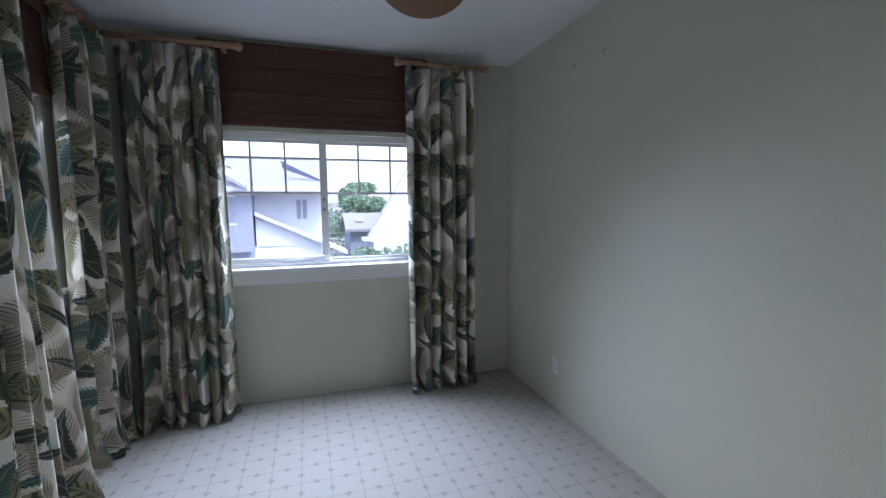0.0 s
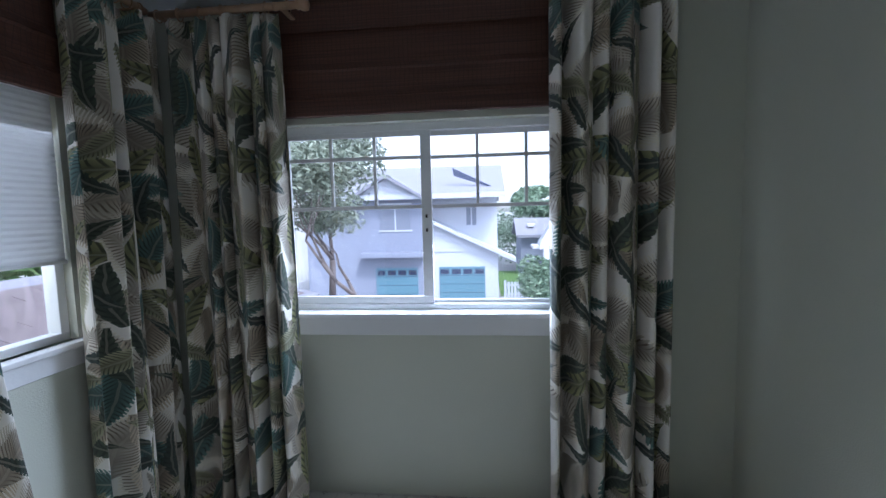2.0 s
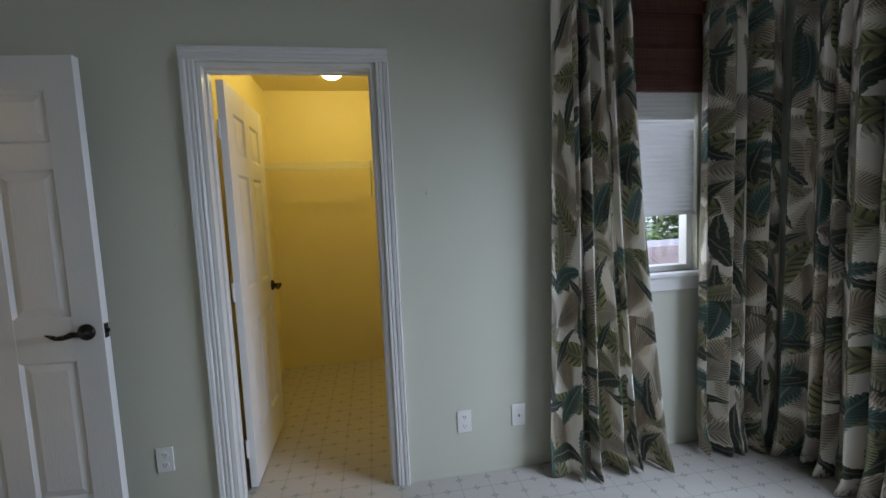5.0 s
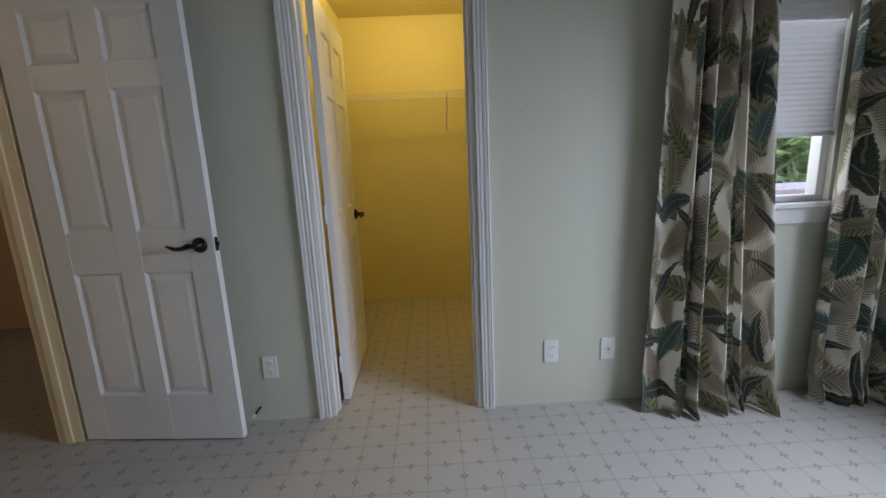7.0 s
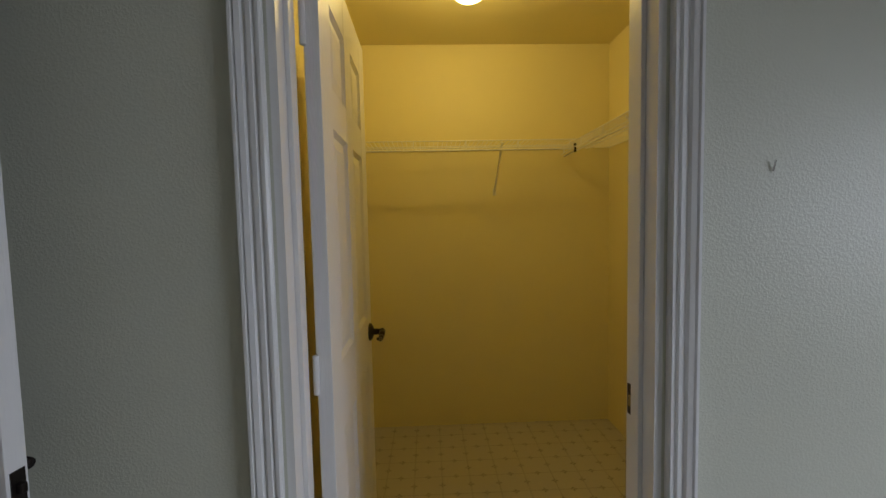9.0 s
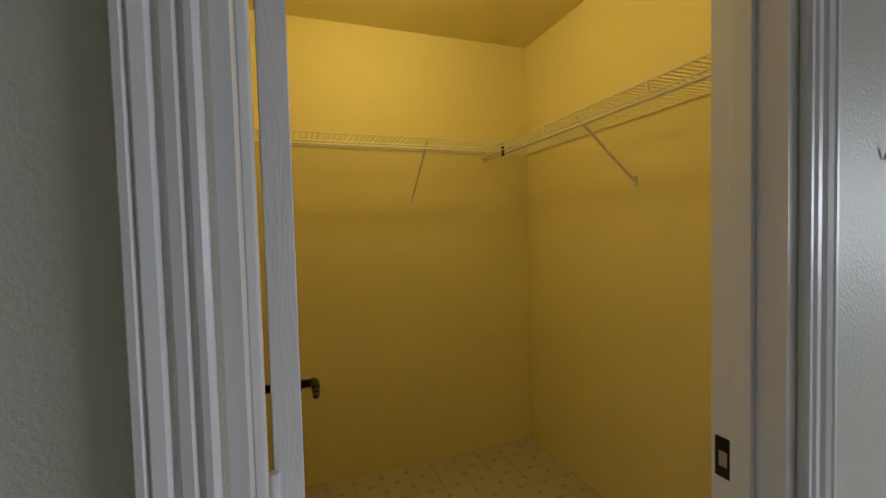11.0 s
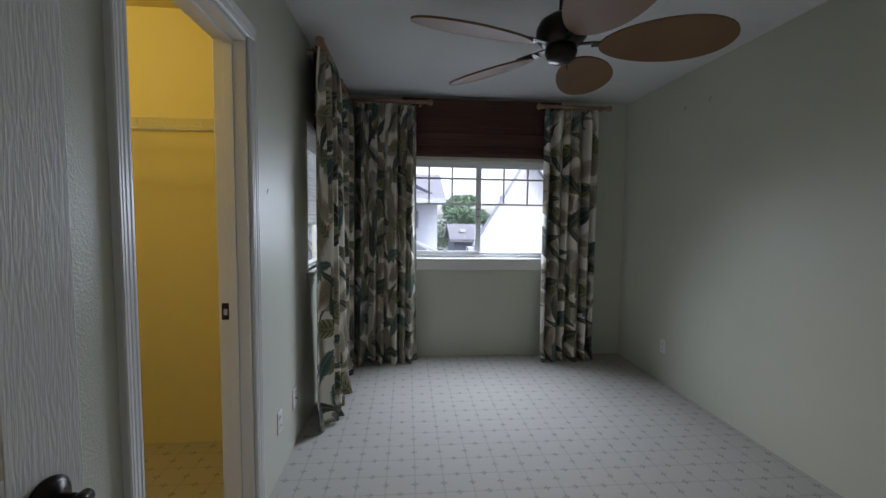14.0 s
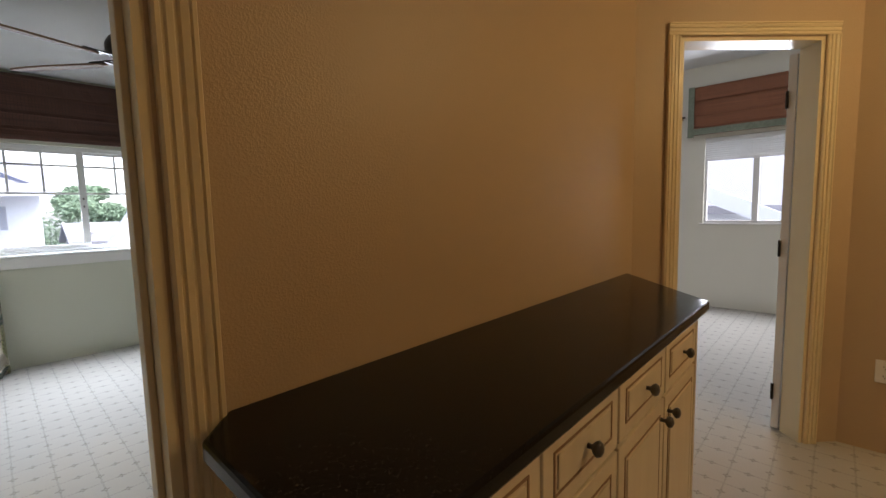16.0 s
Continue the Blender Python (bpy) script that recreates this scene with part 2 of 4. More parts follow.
    col = layer(col, 21.4, 3.2, 0.52, 0.18, (0.006, 0.022, 0.022), (0.13, 0.235, 0.20), 120, 0.50, -0.5, 0.55)
    col = layer(col, 9.1, 3.1, 0.55, 0.13, dark, (0.06, 0.085, 0.05), 70, 0.35, 0.8, 0.74)
    col = layer(col, 31.2, 3.3, 0.50, 0.09, dark, (0.035, 0.06, 0.045), 80, 0.45, 1.9, 0.70)
    col = layer(col, 57.7, 3.4, 0.50, 0.14, (0.05, 0.05, 0.02), (0.42, 0.40, 0.24), 130, 0.55, -1.7, 0.40)
    n.colour(n.mix(n.math("MULTIPLY", n.noise(uv, 400, 2), 0.15), col, (0.5, 0.48, 0.45)))
    n.b.inputs["Sheen Weight"].default_value = 0.1
    return n.bump(n.noise(uv, 900, 2), 0.1, 0.001).m


CLOTH = tropical()


def woven(name, a, b, c):
    """Woven wood: thin horizontal reeds crossed by thread lines."""
    n = Nodes(name, 0.6)
    co = n.coords()
    x, y, z = n.split(co)
    reed = n.noise(n.vmath("MULTIPLY", co, (1.5, 1.5, 170)), 1.0, 2)
    col = n.mix(n.ramp(reed, 0.3, 0.7), a, b)
    s = n.math("ADD", x, y)
    thread = n.math("LESS_THAN", n.math("FRACT", n.math("DIVIDE", s, 0.021)), 0.14)
    col = n.mix(n.math("MULTIPLY", thread, 0.55), col, c)
    n.colour(n.mix(n.math("MULTIPLY", n.noise(co, 2.2, 3), 0.4), col, shade(a, 0.7)))
    h = n.math("ADD", reed, n.math("MULTIPLY", thread, 0.5))
    return n.bump(h, 0.5, 0.003).m


REED = woven("woven_wood_brown", (0.055, 0.019, 0.011), (0.14, 0.055, 0.032), (0.03, 0.012, 0.008))
REED2 = woven("woven_wood_rust", (0.20, 0.07, 0.03), (0.34, 0.13, 0.06), (0.12, 0.05, 0.03))
WICKER = woven("woven_fan_blade", (0.17, 0.085, 0.035), (0.30, 0.16, 0.07), (0.12, 0.06, 0.03))


def celled():
    n = Nodes("cellular_shade_fabric", 0.8)
    _, _, z = n.split(n.coords())
    n.colour((0.80, 0.80, 0.80))
    n.b.inputs["Transmission Weight"].default_value = 0.0
    tr = n.t.nodes.new("ShaderNodeBsdfTranslucent")
    tr.inputs[0].default_value = (0.8, 0.8, 0.8, 1)
    m = n.t.nodes.new("ShaderNodeMixShader")
    m.inputs[0].default_value = 0.32
    n.t.links.new(n.b.outputs[0], m.inputs[1])
    n.t.links.new(tr.outputs[0], m.inputs[2])
    n.t.links.new(m.outputs[0], n.t.nodes["Material Output"].inputs[0])
    return n.m


CELL = celled()


def granite():
    n = Nodes("black_granite", 0.12, 0, 0.15)
    co = n.coords()
    f = n.noise(co, 260, 2)
    n.colour(n.mix(n.ramp(f, 0.62, 0.72), (0.008, 0.0075, 0.0075), (0.024, 0.021, 0.02)))
    return n.rough(n.math("ADD", 0.1, n.math("MULTIPLY", n.noise(co, 6, 3), 0.1))).m


GRANITE = granite()


def cabinet_paint():
    n = Nodes("glazed_cream_paint", 0.4)
    co = n.coords()
    f = n.noise(n.vmath("MULTIPLY", co, (40, 40, 4)), 1, 4)
    n.colour(n.mix(f, (0.66, 0.56, 0.42), (0.76, 0.67, 0.53)))
    return n.bump(f, 0.05, 0.002).m


CABINET = cabinet_paint()
GLAZE = plain("brown_glaze", (0.28, 0.17, 0.09), 0.5)


def glowing(name, c, s):
    n = Nodes(name, 0.4)
    n.colour((0.85, 0.85, 0.8))
    n.b.inputs["Emission Color"].default_value = (*c, 1)
    n.b.inputs["Emission Strength"].default_value = s
    return n.m


DOME = glowing("lit_glass_dome", (1.0, 0.72, 0.32), 6.0)


# ---- building helpers ----
def bm_box(bm, x0, x1, y0, y1, z0, z1, bevel=0.0, m=None):
    r = bmesh.ops.create_cube(bm, size=1.0, matrix=Matrix.LocRotScale(((x0 + x1) / 2, (y0 + y1) / 2, (z0 + z1) / 2), None, (abs(x1 - x0), abs(y1 - y0), abs(z1 - z0))))
    vs = r["verts"]
    if bevel:
        es = list({e for v in vs for e in v.link_edges})
        r = bmesh.ops.bevel(bm, geom=es, offset=bevel, segments=2, affect="EDGES", profile=0.5)
        vs = list({v for f in r["faces"] for v in f.verts} | {v for v in vs if v.is_valid})
    if m is not None:
        bmesh.ops.transform(bm, matrix=m, verts=vs)
    return bm


def box(x0, x1, y0, y1, z0, z1, bevel=0.0):
    return bm_box(bmesh.new(), x0, x1, y0, y1, z0, z1, bevel)


def tube(a, b, r, r2=None, seg=12, bm=None, caps=True):
    bm = bm or bmesh.new()
    a, b = Vector(a), Vector(b)
    d = b - a
    m = Matrix.Translation((a + b) / 2) @ d.to_track_quat("Z", "Y").to_matrix().to_4x4()
    bmesh.ops.create_cone(bm, cap_ends=caps, segments=seg, radius1=r, radius2=r if r2 is None else r2, depth=d.length, matrix=m)
    return bm


def turned(profile, seg=20, m=None, bm=None):
    """A solid of revolution about z from (radius, height) pairs."""
    bm = bm or bmesh.new()
    rings = []
    for r, z in profile:
        rings.append([bm.verts.new((max(r, 1e-4) * math.cos(2 * math.pi * i / seg), max(r, 1e-4) * math.sin(2 * math.pi * i / seg), z)) for i in range(seg)])
    for a, b in zip(rings, rings[1:]):
        for i in range(seg):
            bm.faces.new((a[i], a[(i + 1) % seg], b[(i + 1) % seg], b[i]))
    bm.faces.new(rings[0][::-1])
    bm.faces.new(rings[-1])
    if m is not None:
        bmesh.ops.transform(bm, matrix=m, verts=[v for r in rings for v in r])
    return bm


def prism(poly, z0, z1, bevel=0.0):
    bm = bmesh.new()
    lo = [bm.verts.new((x, y, z0)) for x, y in poly]
    hi = [bm.verts.new((x, y, z1)) for x, y in poly]
    k = len(poly)
    bm.faces.new(lo[::-1])
    bm.faces.new(hi)
    for i in range(k):
        bm.faces.new((lo[i], lo[(i + 1) % k], hi[(i + 1) % k], hi[i]))
    bmesh.ops.recalc_face_normals(bm, faces=bm.faces)
    if bevel:
        bmesh.ops.bevel(bm, geom=list(bm.edges), offset=bevel, segments=2, affect="EDGES", profile=0.5)
    return bm


def mesh_of(name, bm, material, smooth=False):
    me = bpy.data.meshes.new(name)
    bm.to_mesh(me)
    bm.free()
    me.materials.append(material)
    if smooth:
        for p in me.polygons:
            p.use_smooth = True
    return me


def part(name, bm, material, parent=None, label="", smooth=False, m=None):
    ob = new(name, mesh_of(name, bm, material, smooth))
    if parent is not None:
        ob.parent = parent
    if m is not None:
        ob.matrix_basis = m
    if label:
        ob["label"] = label
    return ob


def structure(name, bm, material, label="", category=""):
    return tagged(part(name, bm, material), label, category or name.split("_")[0], "", "structure")


def empty(name, m, label, category, group="", kind=""):
    ob = new(name)
    ob.matrix_basis = m
    return tagged(ob, label, category, group, kind)


# ---- plan ----
WX, EX, NY, SY, CZ = -0.963, 1.835, 3.465, -0.71, 2.485
T = 0.12
HY = SY - T
CLX, CLS, CLN = -2.90, 0.32, 1.957
DOOR_L, DOOR_R, DOOR_H = 0.470, 1.232, 2.060
BD_L, BD_R = -0.890, -0.066
WIN = (-0.385, 1.145, 0.965, 1.90)
WWIN = (2.28, 2.93, 0.985, 1.98)


def wall_with_hole(name, axis, at, thick, a0, a1, z0, z1, hole, material, label):
    """A wall along one axis with one rectangular opening, as four blocks in one mesh."""
    h0, h1, hz0, hz1 = hole
    bm = bmesh.new()
    for s0, s1, q0, q1 in ((a0, h0, z0, z1), (h1, a1, z0, z1), (h0, h1, hz1, z1), (h0, h1, z0, hz0)):
        if s1 - s0 > 1e-4 and q1 - q0 > 1e-4:
            if axis == "x":
                bm_box(bm, s0, s1, at, at + thick, q0, q1)
            else:
                bm_box(bm, at, at + thick, s0, s1, q0, q1)
    bmesh.ops.remove_doubles(bm, verts=bm.verts, dist=1e-5)
    return structure(name, bm, material, label, "wall")


wall_with_hole("wall_north", "x", NY, T, WX - T, EX + T, 0, CZ, WIN, WALL, "pale green textured plaster wall with window opening")
structure("wall_east", box(EX, EX + T, SY, NY, 0, CZ), WALL, "pale green textured plaster wall, plain", "wall")
# west wall: bedroom skin and closet skin share one thickness
bm = bmesh.new()
for y0, y1, z0, z1 in ((SY, DOOR_L, 0, CZ), (DOOR_L, DOOR_R, DOOR_H, CZ), (DOOR_R, WWIN[0], 0, CZ), (WWIN[0], WWIN[1], 0, WWIN[2]), (WWIN[0], WWIN[1], WWIN[3], CZ), (WWIN[1], NY, 0, CZ)):
    bm_box(bm, WX - T + 0.003, WX, y0, y1, z0, z1)
bmesh.ops.remove_doubles(bm, verts=bm.verts, dist=1e-5)
structure("wall_west", bm, WALL, "pale green textured plaster wall with closet doorway", "wall")
wall_with_hole("wall_south", "x", HY + 0.003, T - 0.003, WX - T, EX + T, 0, CZ, (BD_L, BD_R, 0, DOOR_H), WALL, "pale green plaster wall with bedroom doorway")
# closet shell
structure("closet_wall_west", box(CLX - T, CLX, CLS - T, CLN + T, 0, CZ), CLOSET, "cream textured closet wall under warm light", "wall")
structure("closet_wall_north", box(CLX, WX - T, CLN, CLN + T, 0, CZ), CLOSET, "cream textured closet wall under warm light", "wall")
structure("closet_wall_south", box(CLX, WX - T, CLS - T, CLS, 0, CZ), CLOSET, "cream textured closet wall under warm light", "wall")
bm = bmesh.new()
for y0, y1, z0, z1 in ((CLS, DOOR_L, 0, CZ), (DOOR_L, DOOR_R, DOOR_H, CZ), (DOOR_R, CLN, 0, CZ)):
    bm_box(bm, WX - T, WX - T + 0.003, y0, y1, z0, z1)
structure("closet_wall_east", bm, CLOSET, "cream closet wall round the doorway", "wall")
# hall shell
A = Vector((1.93, HY, 0))
DIAG = Matrix.Translation(A) @ pose(0, 0, 0, 0, 0, -45)
bm = bmesh.new()
for x0, x1, z0, z1 in ((-2.6, BD_L, 0, CZ), (BD_L, BD_R, DOOR_H, CZ), (BD_R, A.x, 0, CZ)):
    bm_box(bm, x0, x1, HY, HY + 0.003, z0, z1)
structure("hall_wall_north", bm, HALL, "warm tan textured hall wall behind the counter", "wall")
D2 = (0.22, 0.93)
bm = bmesh.new()
for x0, x1, z0, z1 in ((0, D2[0], 0, CZ), (D2[0], D2[1], DOOR_H, CZ), (D2[1], 1.12, 0, CZ)):
    bm_box(bm, x0, x1, 0, T, z0, z1, 0, DIAG)
structure("hall_wall_diagonal", bm, HALL, "tan hall wall set at an angle with doorway", "wall")
E1 = DIAG @ Vector((1.12, 0, 0))
structure("hall_wall_east", box(E1.x, E1.x + T, -3.6, E1.y, 0, CZ), HALL, "warm tan hall wall", "wall")
structure("hall_wall_south", box(-2.6, E1.x, -3.72, -3.6, 0, CZ), HALL, "warm tan hall wall", "wall")
structure("hall_wall_west", box(-2.72, -2.6, -3.6, HY, 0, CZ), HALL, "warm tan hall wall", "wall")
structure("hall_ceiling", box(-2.72, E1.x + T, -3.72, HY, CZ, CZ + 0.1), CEIL, "white hall ceiling", "ceiling")
structure("ceiling", box(WX - T, EX + T, SY, NY + T, CZ, CZ + 0.1), CEIL, "white lightly textured bedroom ceiling", "ceiling")
structure("closet_ceiling", box(CLX - T, WX - T, CLS - T, CLN + T, CZ, CZ + 0.1), CLOSET, "cream closet ceiling", "ceiling")
# room beyond the angled doorway
R2 = (5.75, 2.6)
structure("far_room_wall_north", box(EX + T, R2[0] + T, R2[1], R2[1] + T, 0, 2.9), ROOM2, "cream wall of the next room", "wall")
W2 = (-1.25, -0.36, 1.03, 2.05)
wall_with_hole("far_room_wall_east", "y", R2[0], T, -3.6, R2[1], 0, 2.9, W2, ROOM2, "cream wall of the next room with window")
structure("far_room_wall_south", box(E1.x + T, R2[0], -3.6, -3.48, 0, 2.9), ROOM2, "cream wall of the next room", "wall")
structure("far_room_ceiling", box(EX + T, R2[0] + T, -3.6, R2[1] + T, 2.9, 3.0), CEIL, "white ceiling of the next room", "ceiling")
structure("far_room_wall_west", box(EX + T, EX + T + 0.02, HY + 0.2, R2[1], 0, 2.9), ROOM2, "cream wall of the next room", "wall")
structure("far_room_header", box(EX + T, E1.x + T, -3.6, HY + 0.2, CZ + 0.1, 2.9), ROOM2, "cream wall above the hall", "wall")

# one carpet through all the rooms
bm = bmesh.new()
for x0, x1, y0, y1 in ((WX - T, EX + T, HY, NY + T), (CLX - T, WX - T, CLS - T, CLN + T), (-2.72, EX + T, -3.72, HY), (EX + T, R2[0] + T, -3.72, R2[1] + T)):
    bm_box(bm, x0, x1, y0, y1, -0.06, 0.0)
structure("floor", bm, CARPET, "pale grey-beige carpet with grid and flower pattern", "carpet")


# ---- door frames ----
def casing_profile(bm, length, m, w=0.060):
    """Fluted casing board lying along local z, face toward local -y, from local x 0 (inner edge) to w."""
    k_ = w / 0.085
    pts = [(0.0, 0.0), (0.0, -0.010), (0.006, -0.014), (0.014, -0.014), (0.017, -0.010), (0.022, -0.010), (0.026, -0.015), (0.038, -0.015), (0.042, -0.011), (0.047, -0.011),
           (0.052, -0.017), (0.066, -0.019), (0.070, -0.015), (0.074, -0.020), (0.082, -0.020), (0.085, -0.016), (0.085, 0.0)]
    pts = [(x * k_, y) for x, y in pts]
    a = [bm.verts.new(m @ Vector((x, y, 0))) for x, y in pts]
    b = [bm.verts.new(m @ Vector((x, y, length))) for x, y in pts]
    k = len(pts)
    for i in range(k):
        bm.faces.new((a[i], a[(i + 1) % k], b[(i + 1) % k], b[i]))
    bm.faces.new(a[::-1])
    bm.faces.new(b)


def door_frame(name, m, width, depth, label, back=True, material=None):
    """Local x runs across the opening from 0, y into the wall from the face, z up. Casings both sides, jambs and stops."""
    material = material or TRIM
    e = empty(name, m, label, "door frame", "", "structure")
    c = 0.060
    for face in ((0, 1),) + (((depth, -1),) if back else ()):
        y, s = face
        flip = Matrix.Translation((0, y, 0)) @ Matrix.Diagonal((1, s, 1, 1))
        for piece in range(3):
            bm = bmesh.new()
            if piece == 0:
                casing_profile(bm, DOOR_H + 0.006, flip @ Matrix.Translation((-0.006, -0.001, 0)) @ Matrix.Diagonal((-1, 1, 1, 1)))
            elif piece == 1:
                casing_profile(bm, DOOR_H + 0.006, flip @ Matrix.Translation((width + 0.006, -0.001, 0)))
            else:
                casing_profile(bm, width + 2 * c + 0.012, flip @ Matrix.Translation((-c - 0.006, -0.001, DOOR_H + 0.006)) @ pose(0, 0, 0, 0, 90, 0) @ Matrix.Diagonal((-1, 1, 1, 1)))
            bmesh.ops.recalc_face_normals(bm, faces=bm.faces)
            part("casing", bm, material, e)
    part("jamb", box(0.0, 0.016, 0, depth, 0, DOOR_H - 0.016), material, e)
    part("jamb", box(width - 0.016, width, 0, depth, 0, DOOR_H - 0.016), material, e)
    part("head_jamb", box(0.0, width, 0, depth, DOOR_H - 0.016, DOOR_H), material, e)
    return e


f1 = door_frame("closet_door_frame", pose(WX, DOOR_L, 0, 0, 0, 90), DOOR_R - DOOR_L, T, "white fluted door casing round the closet doorway")
for x0, x1, z0, z1 in ((0.016, 0.027, 0, DOOR_H - 0.027), (0.735, 0.746, 0, DOOR_H - 0.027), (0.016, 0.746, DOOR_H - 0.027, DOOR_H - 0.016)):
    part("stop", box(x0, x1, 0.045, 0.08, z0, z1, 0.002), TRIM, f1)
st = part("strike_plate", box(0.7430, 0.7465, 0.080, 0.112, 0.915, 0.985, 0.001), BRONZE, f1, "dark bronze strike plate")
part("latch_hole", box(0.7420, 0.7435, 0.089, 0.104, 0.935, 0.962), CHROME, st)
f2 = door_frame("bedroom_door_frame", pose(BD_R, SY, 0, 0, 0, 180), BD_R - BD_L, T, "cream painted fluted door casing round the bedroom doorway", True, HALLTRIM)
for x0, x1, z0, z1 in ((0.016, 0.027, 0, DOOR_H - 0.027), (0.797, 0.808, 0, DOOR_H - 0.027), (0.016, 0.808, DOOR_H - 0.027, DOOR_H - 0.016)):
    part("stop", box(x0, x1, 0.045, 0.08, z0, z1, 0.002), HALLTRIM, f2)
part("strike_plate", box(0.016, 0.019, 0.008, 0.036, 0.90, 0.965, 0.001), BRONZE, f2, "dark bronze strike plate")
f3 = door_frame("angled_door_frame", DIAG @ pose(D2[0], 0, 0), D2[1] - D2[0], T, "cream painted casing round the angled hall doorway", True, HALLTRIM)


def six_panel_door(name, m, width, label, handle="lever", flip=1):
    """Local x from hinge to latch, y through the thickness (0 to 0.035), z up."""
    e = empty(name, m, label, "door", "", "")
    H, th = 2.03, 0.035
    part("core", box(0.003, width - 0.003, 0.010, 0.025, 0.012, H - 0.002), DOORPAINT, e)
    sw, mid = 0.115, 0.105
    for x0, x1 in ((0, sw), (width / 2 - mid / 2, width / 2 + mid / 2), (width - sw, width)):
        part("stile", box(x0, x1, 0, th, 0.01, H, 0.0015), DOORPAINT, e)
    rails = ((0.01, 0.24), (0.83, 1.01), (1.60, 1.70), (1.90, H))
    cols = ((sw, width / 2 - mid / 2), (width / 2 + mid / 2, width - sw))
    for z0, z1 in rails:
        for x0, x1 in cols:
            part("rail", box(x0, x1, 0.0008, th - 0.0008, z0, z1), DOORPAINT, e)
    for (a, b), (c, d) in zip(rails, rails[1:]):
        for x0, x1 in cols:
            bm = bmesh.new()
            for y0, y1, s in ((0.010, 0.0035, -1), (0.025, 0.0315, 1)):
                o, i = 0.012, 0.042
                lo = [bm.verts.new((x, y0, z)) for x, z in ((x0 + o, b + o), (x1 - o, b + o), (x1 - o, c - o), (x0 + o, c - o))]
                hi = [bm.verts.new((x, y1, z)) for x, z in ((x0 + i, b + i), (x1 - i, b + i), (x1 - i, c - i), (x0 + i, c - i))]
                bm.faces.new(hi)
                for k in range(4):
                    bm.faces.new((lo[k], lo[(k + 1) % 4], hi[(k + 1) % 4], hi[k]))
                q0 = 0.0015 if s < 0 else th - 0.0015
                rim = [bm.verts.new((x, q0, z)) for x, z in ((x0, b), (x1, b), (x1, c), (x0, c))]
                for k in range(4):
                    bm.faces.new((rim[k], rim[(k + 1) % 4], lo[(k + 1) % 4], lo[k]))
            bmesh.ops.recalc_face_normals(bm, faces=bm.faces)
            part("panel", bm, DOORPAINT, e)
    for z in (0.22, 1.02, 1.80):
        part("hinge", tube((-0.006, th if flip > 0 else 0, z - 0.045), (-0.006, th if flip > 0 else 0, z + 0.045), 0.007), BRONZE if flip > 0 else DOORPAINT, e, "dark bronze hinge" if flip > 0 else "white painted hinge")
    hz, hx = 0.945, width - 0.062
    for s, y in ((-1, 0), (1, th)):
        def put(p):
            return Vector((hx + p[0], y + s * p[1], hz + p[2]))
        kn = part("handle", turned(((0.033, 0), (0.034, 0.006), (0.026, 0.013), (0.012, 0.018), (0.011, 0.045)), 24, Matrix.Translation((hx, y, hz)) @ pose(0, 0, 0, 90 if s < 0 else -90, 0, 0)), BRONZE, e, "dark bronze door handle", True)
        bm = bmesh.new()
        if handle == "lever":
            pts = [(0.012, 0.048, 0.002), (-0.02, 0.052, 0.004), (-0.05, 0.052, -0.006), (-0.08, 0.050, -0.008), (-0.105, 0.047, 0.000), (-0.125, 0.044, 0.006)]
            rad = [0.010, 0.012, 0.010, 0.009, 0.007, 0.003]
            for (p, q, r0, r1) in zip(pts, pts[1:], rad, rad[1:]):
                tube(put(p), put(q), r0, r1, 10, bm)
            part("lever", bm, BRONZE, kn, "", True)
        else:
            turned(((0.011, 0.04), (0.020, 0.046), (0.026, 0.056), (0.024, 0.068), (0.012, 0.074)), 20, Matrix.Translation((hx, y, hz)) @ pose(0, 0, 0, 90 if s < 0 else -90, 0, 0), bm)
            part("knob", bm, BRONZE, kn, "", True)
    part("latch_plate", box(width - 0.0005, width + 0.002, 0.006, 0.029, hz - 0.03, hz + 0.03), BRONZE, e, "dark bronze latch plate")
    part("latch_bolt", box(width, width + 0.012, 0.012, 0.023, hz - 0.009, hz + 0.009, 0.002), BRONZE, e)
    return e


def between(a, b):
    """Pose with x running from a to b on the floor."""
    d = Vector(b) - Vector(a)
    return Matrix.Translation((*a, 0)) @ pose(0, 0, 0, 0, 0, math.degrees(math.atan2(d.y, d.x)))


six_panel_door("bedroom_door", between((-0.872, -0.69), (-0.808, 0.083)), 0.775, "white six-panel door standing open against the wall")
six_panel_door("closet_door", between((-1.100, 0.499), (-1.80, 0.491)) @ Matrix.Diagonal((1, -1, 1, 1)), 0.72, "white six-panel closet door opened inward", "lever", -1)
ds = empty("door_stop", pose(WX + 0.045, 0.11, 0), "dark bronze door stop on the wall base", "door stop")
part("rod", tube((-0.045, 0, 0.075), (0.03, 0, 0.075), 0.005), BRONZE, ds)
part("rubber_tip", tube((0.03, 0, 0.075), (0.042, 0, 0.075), 0.009), PLATE, ds, "white rubber tip")


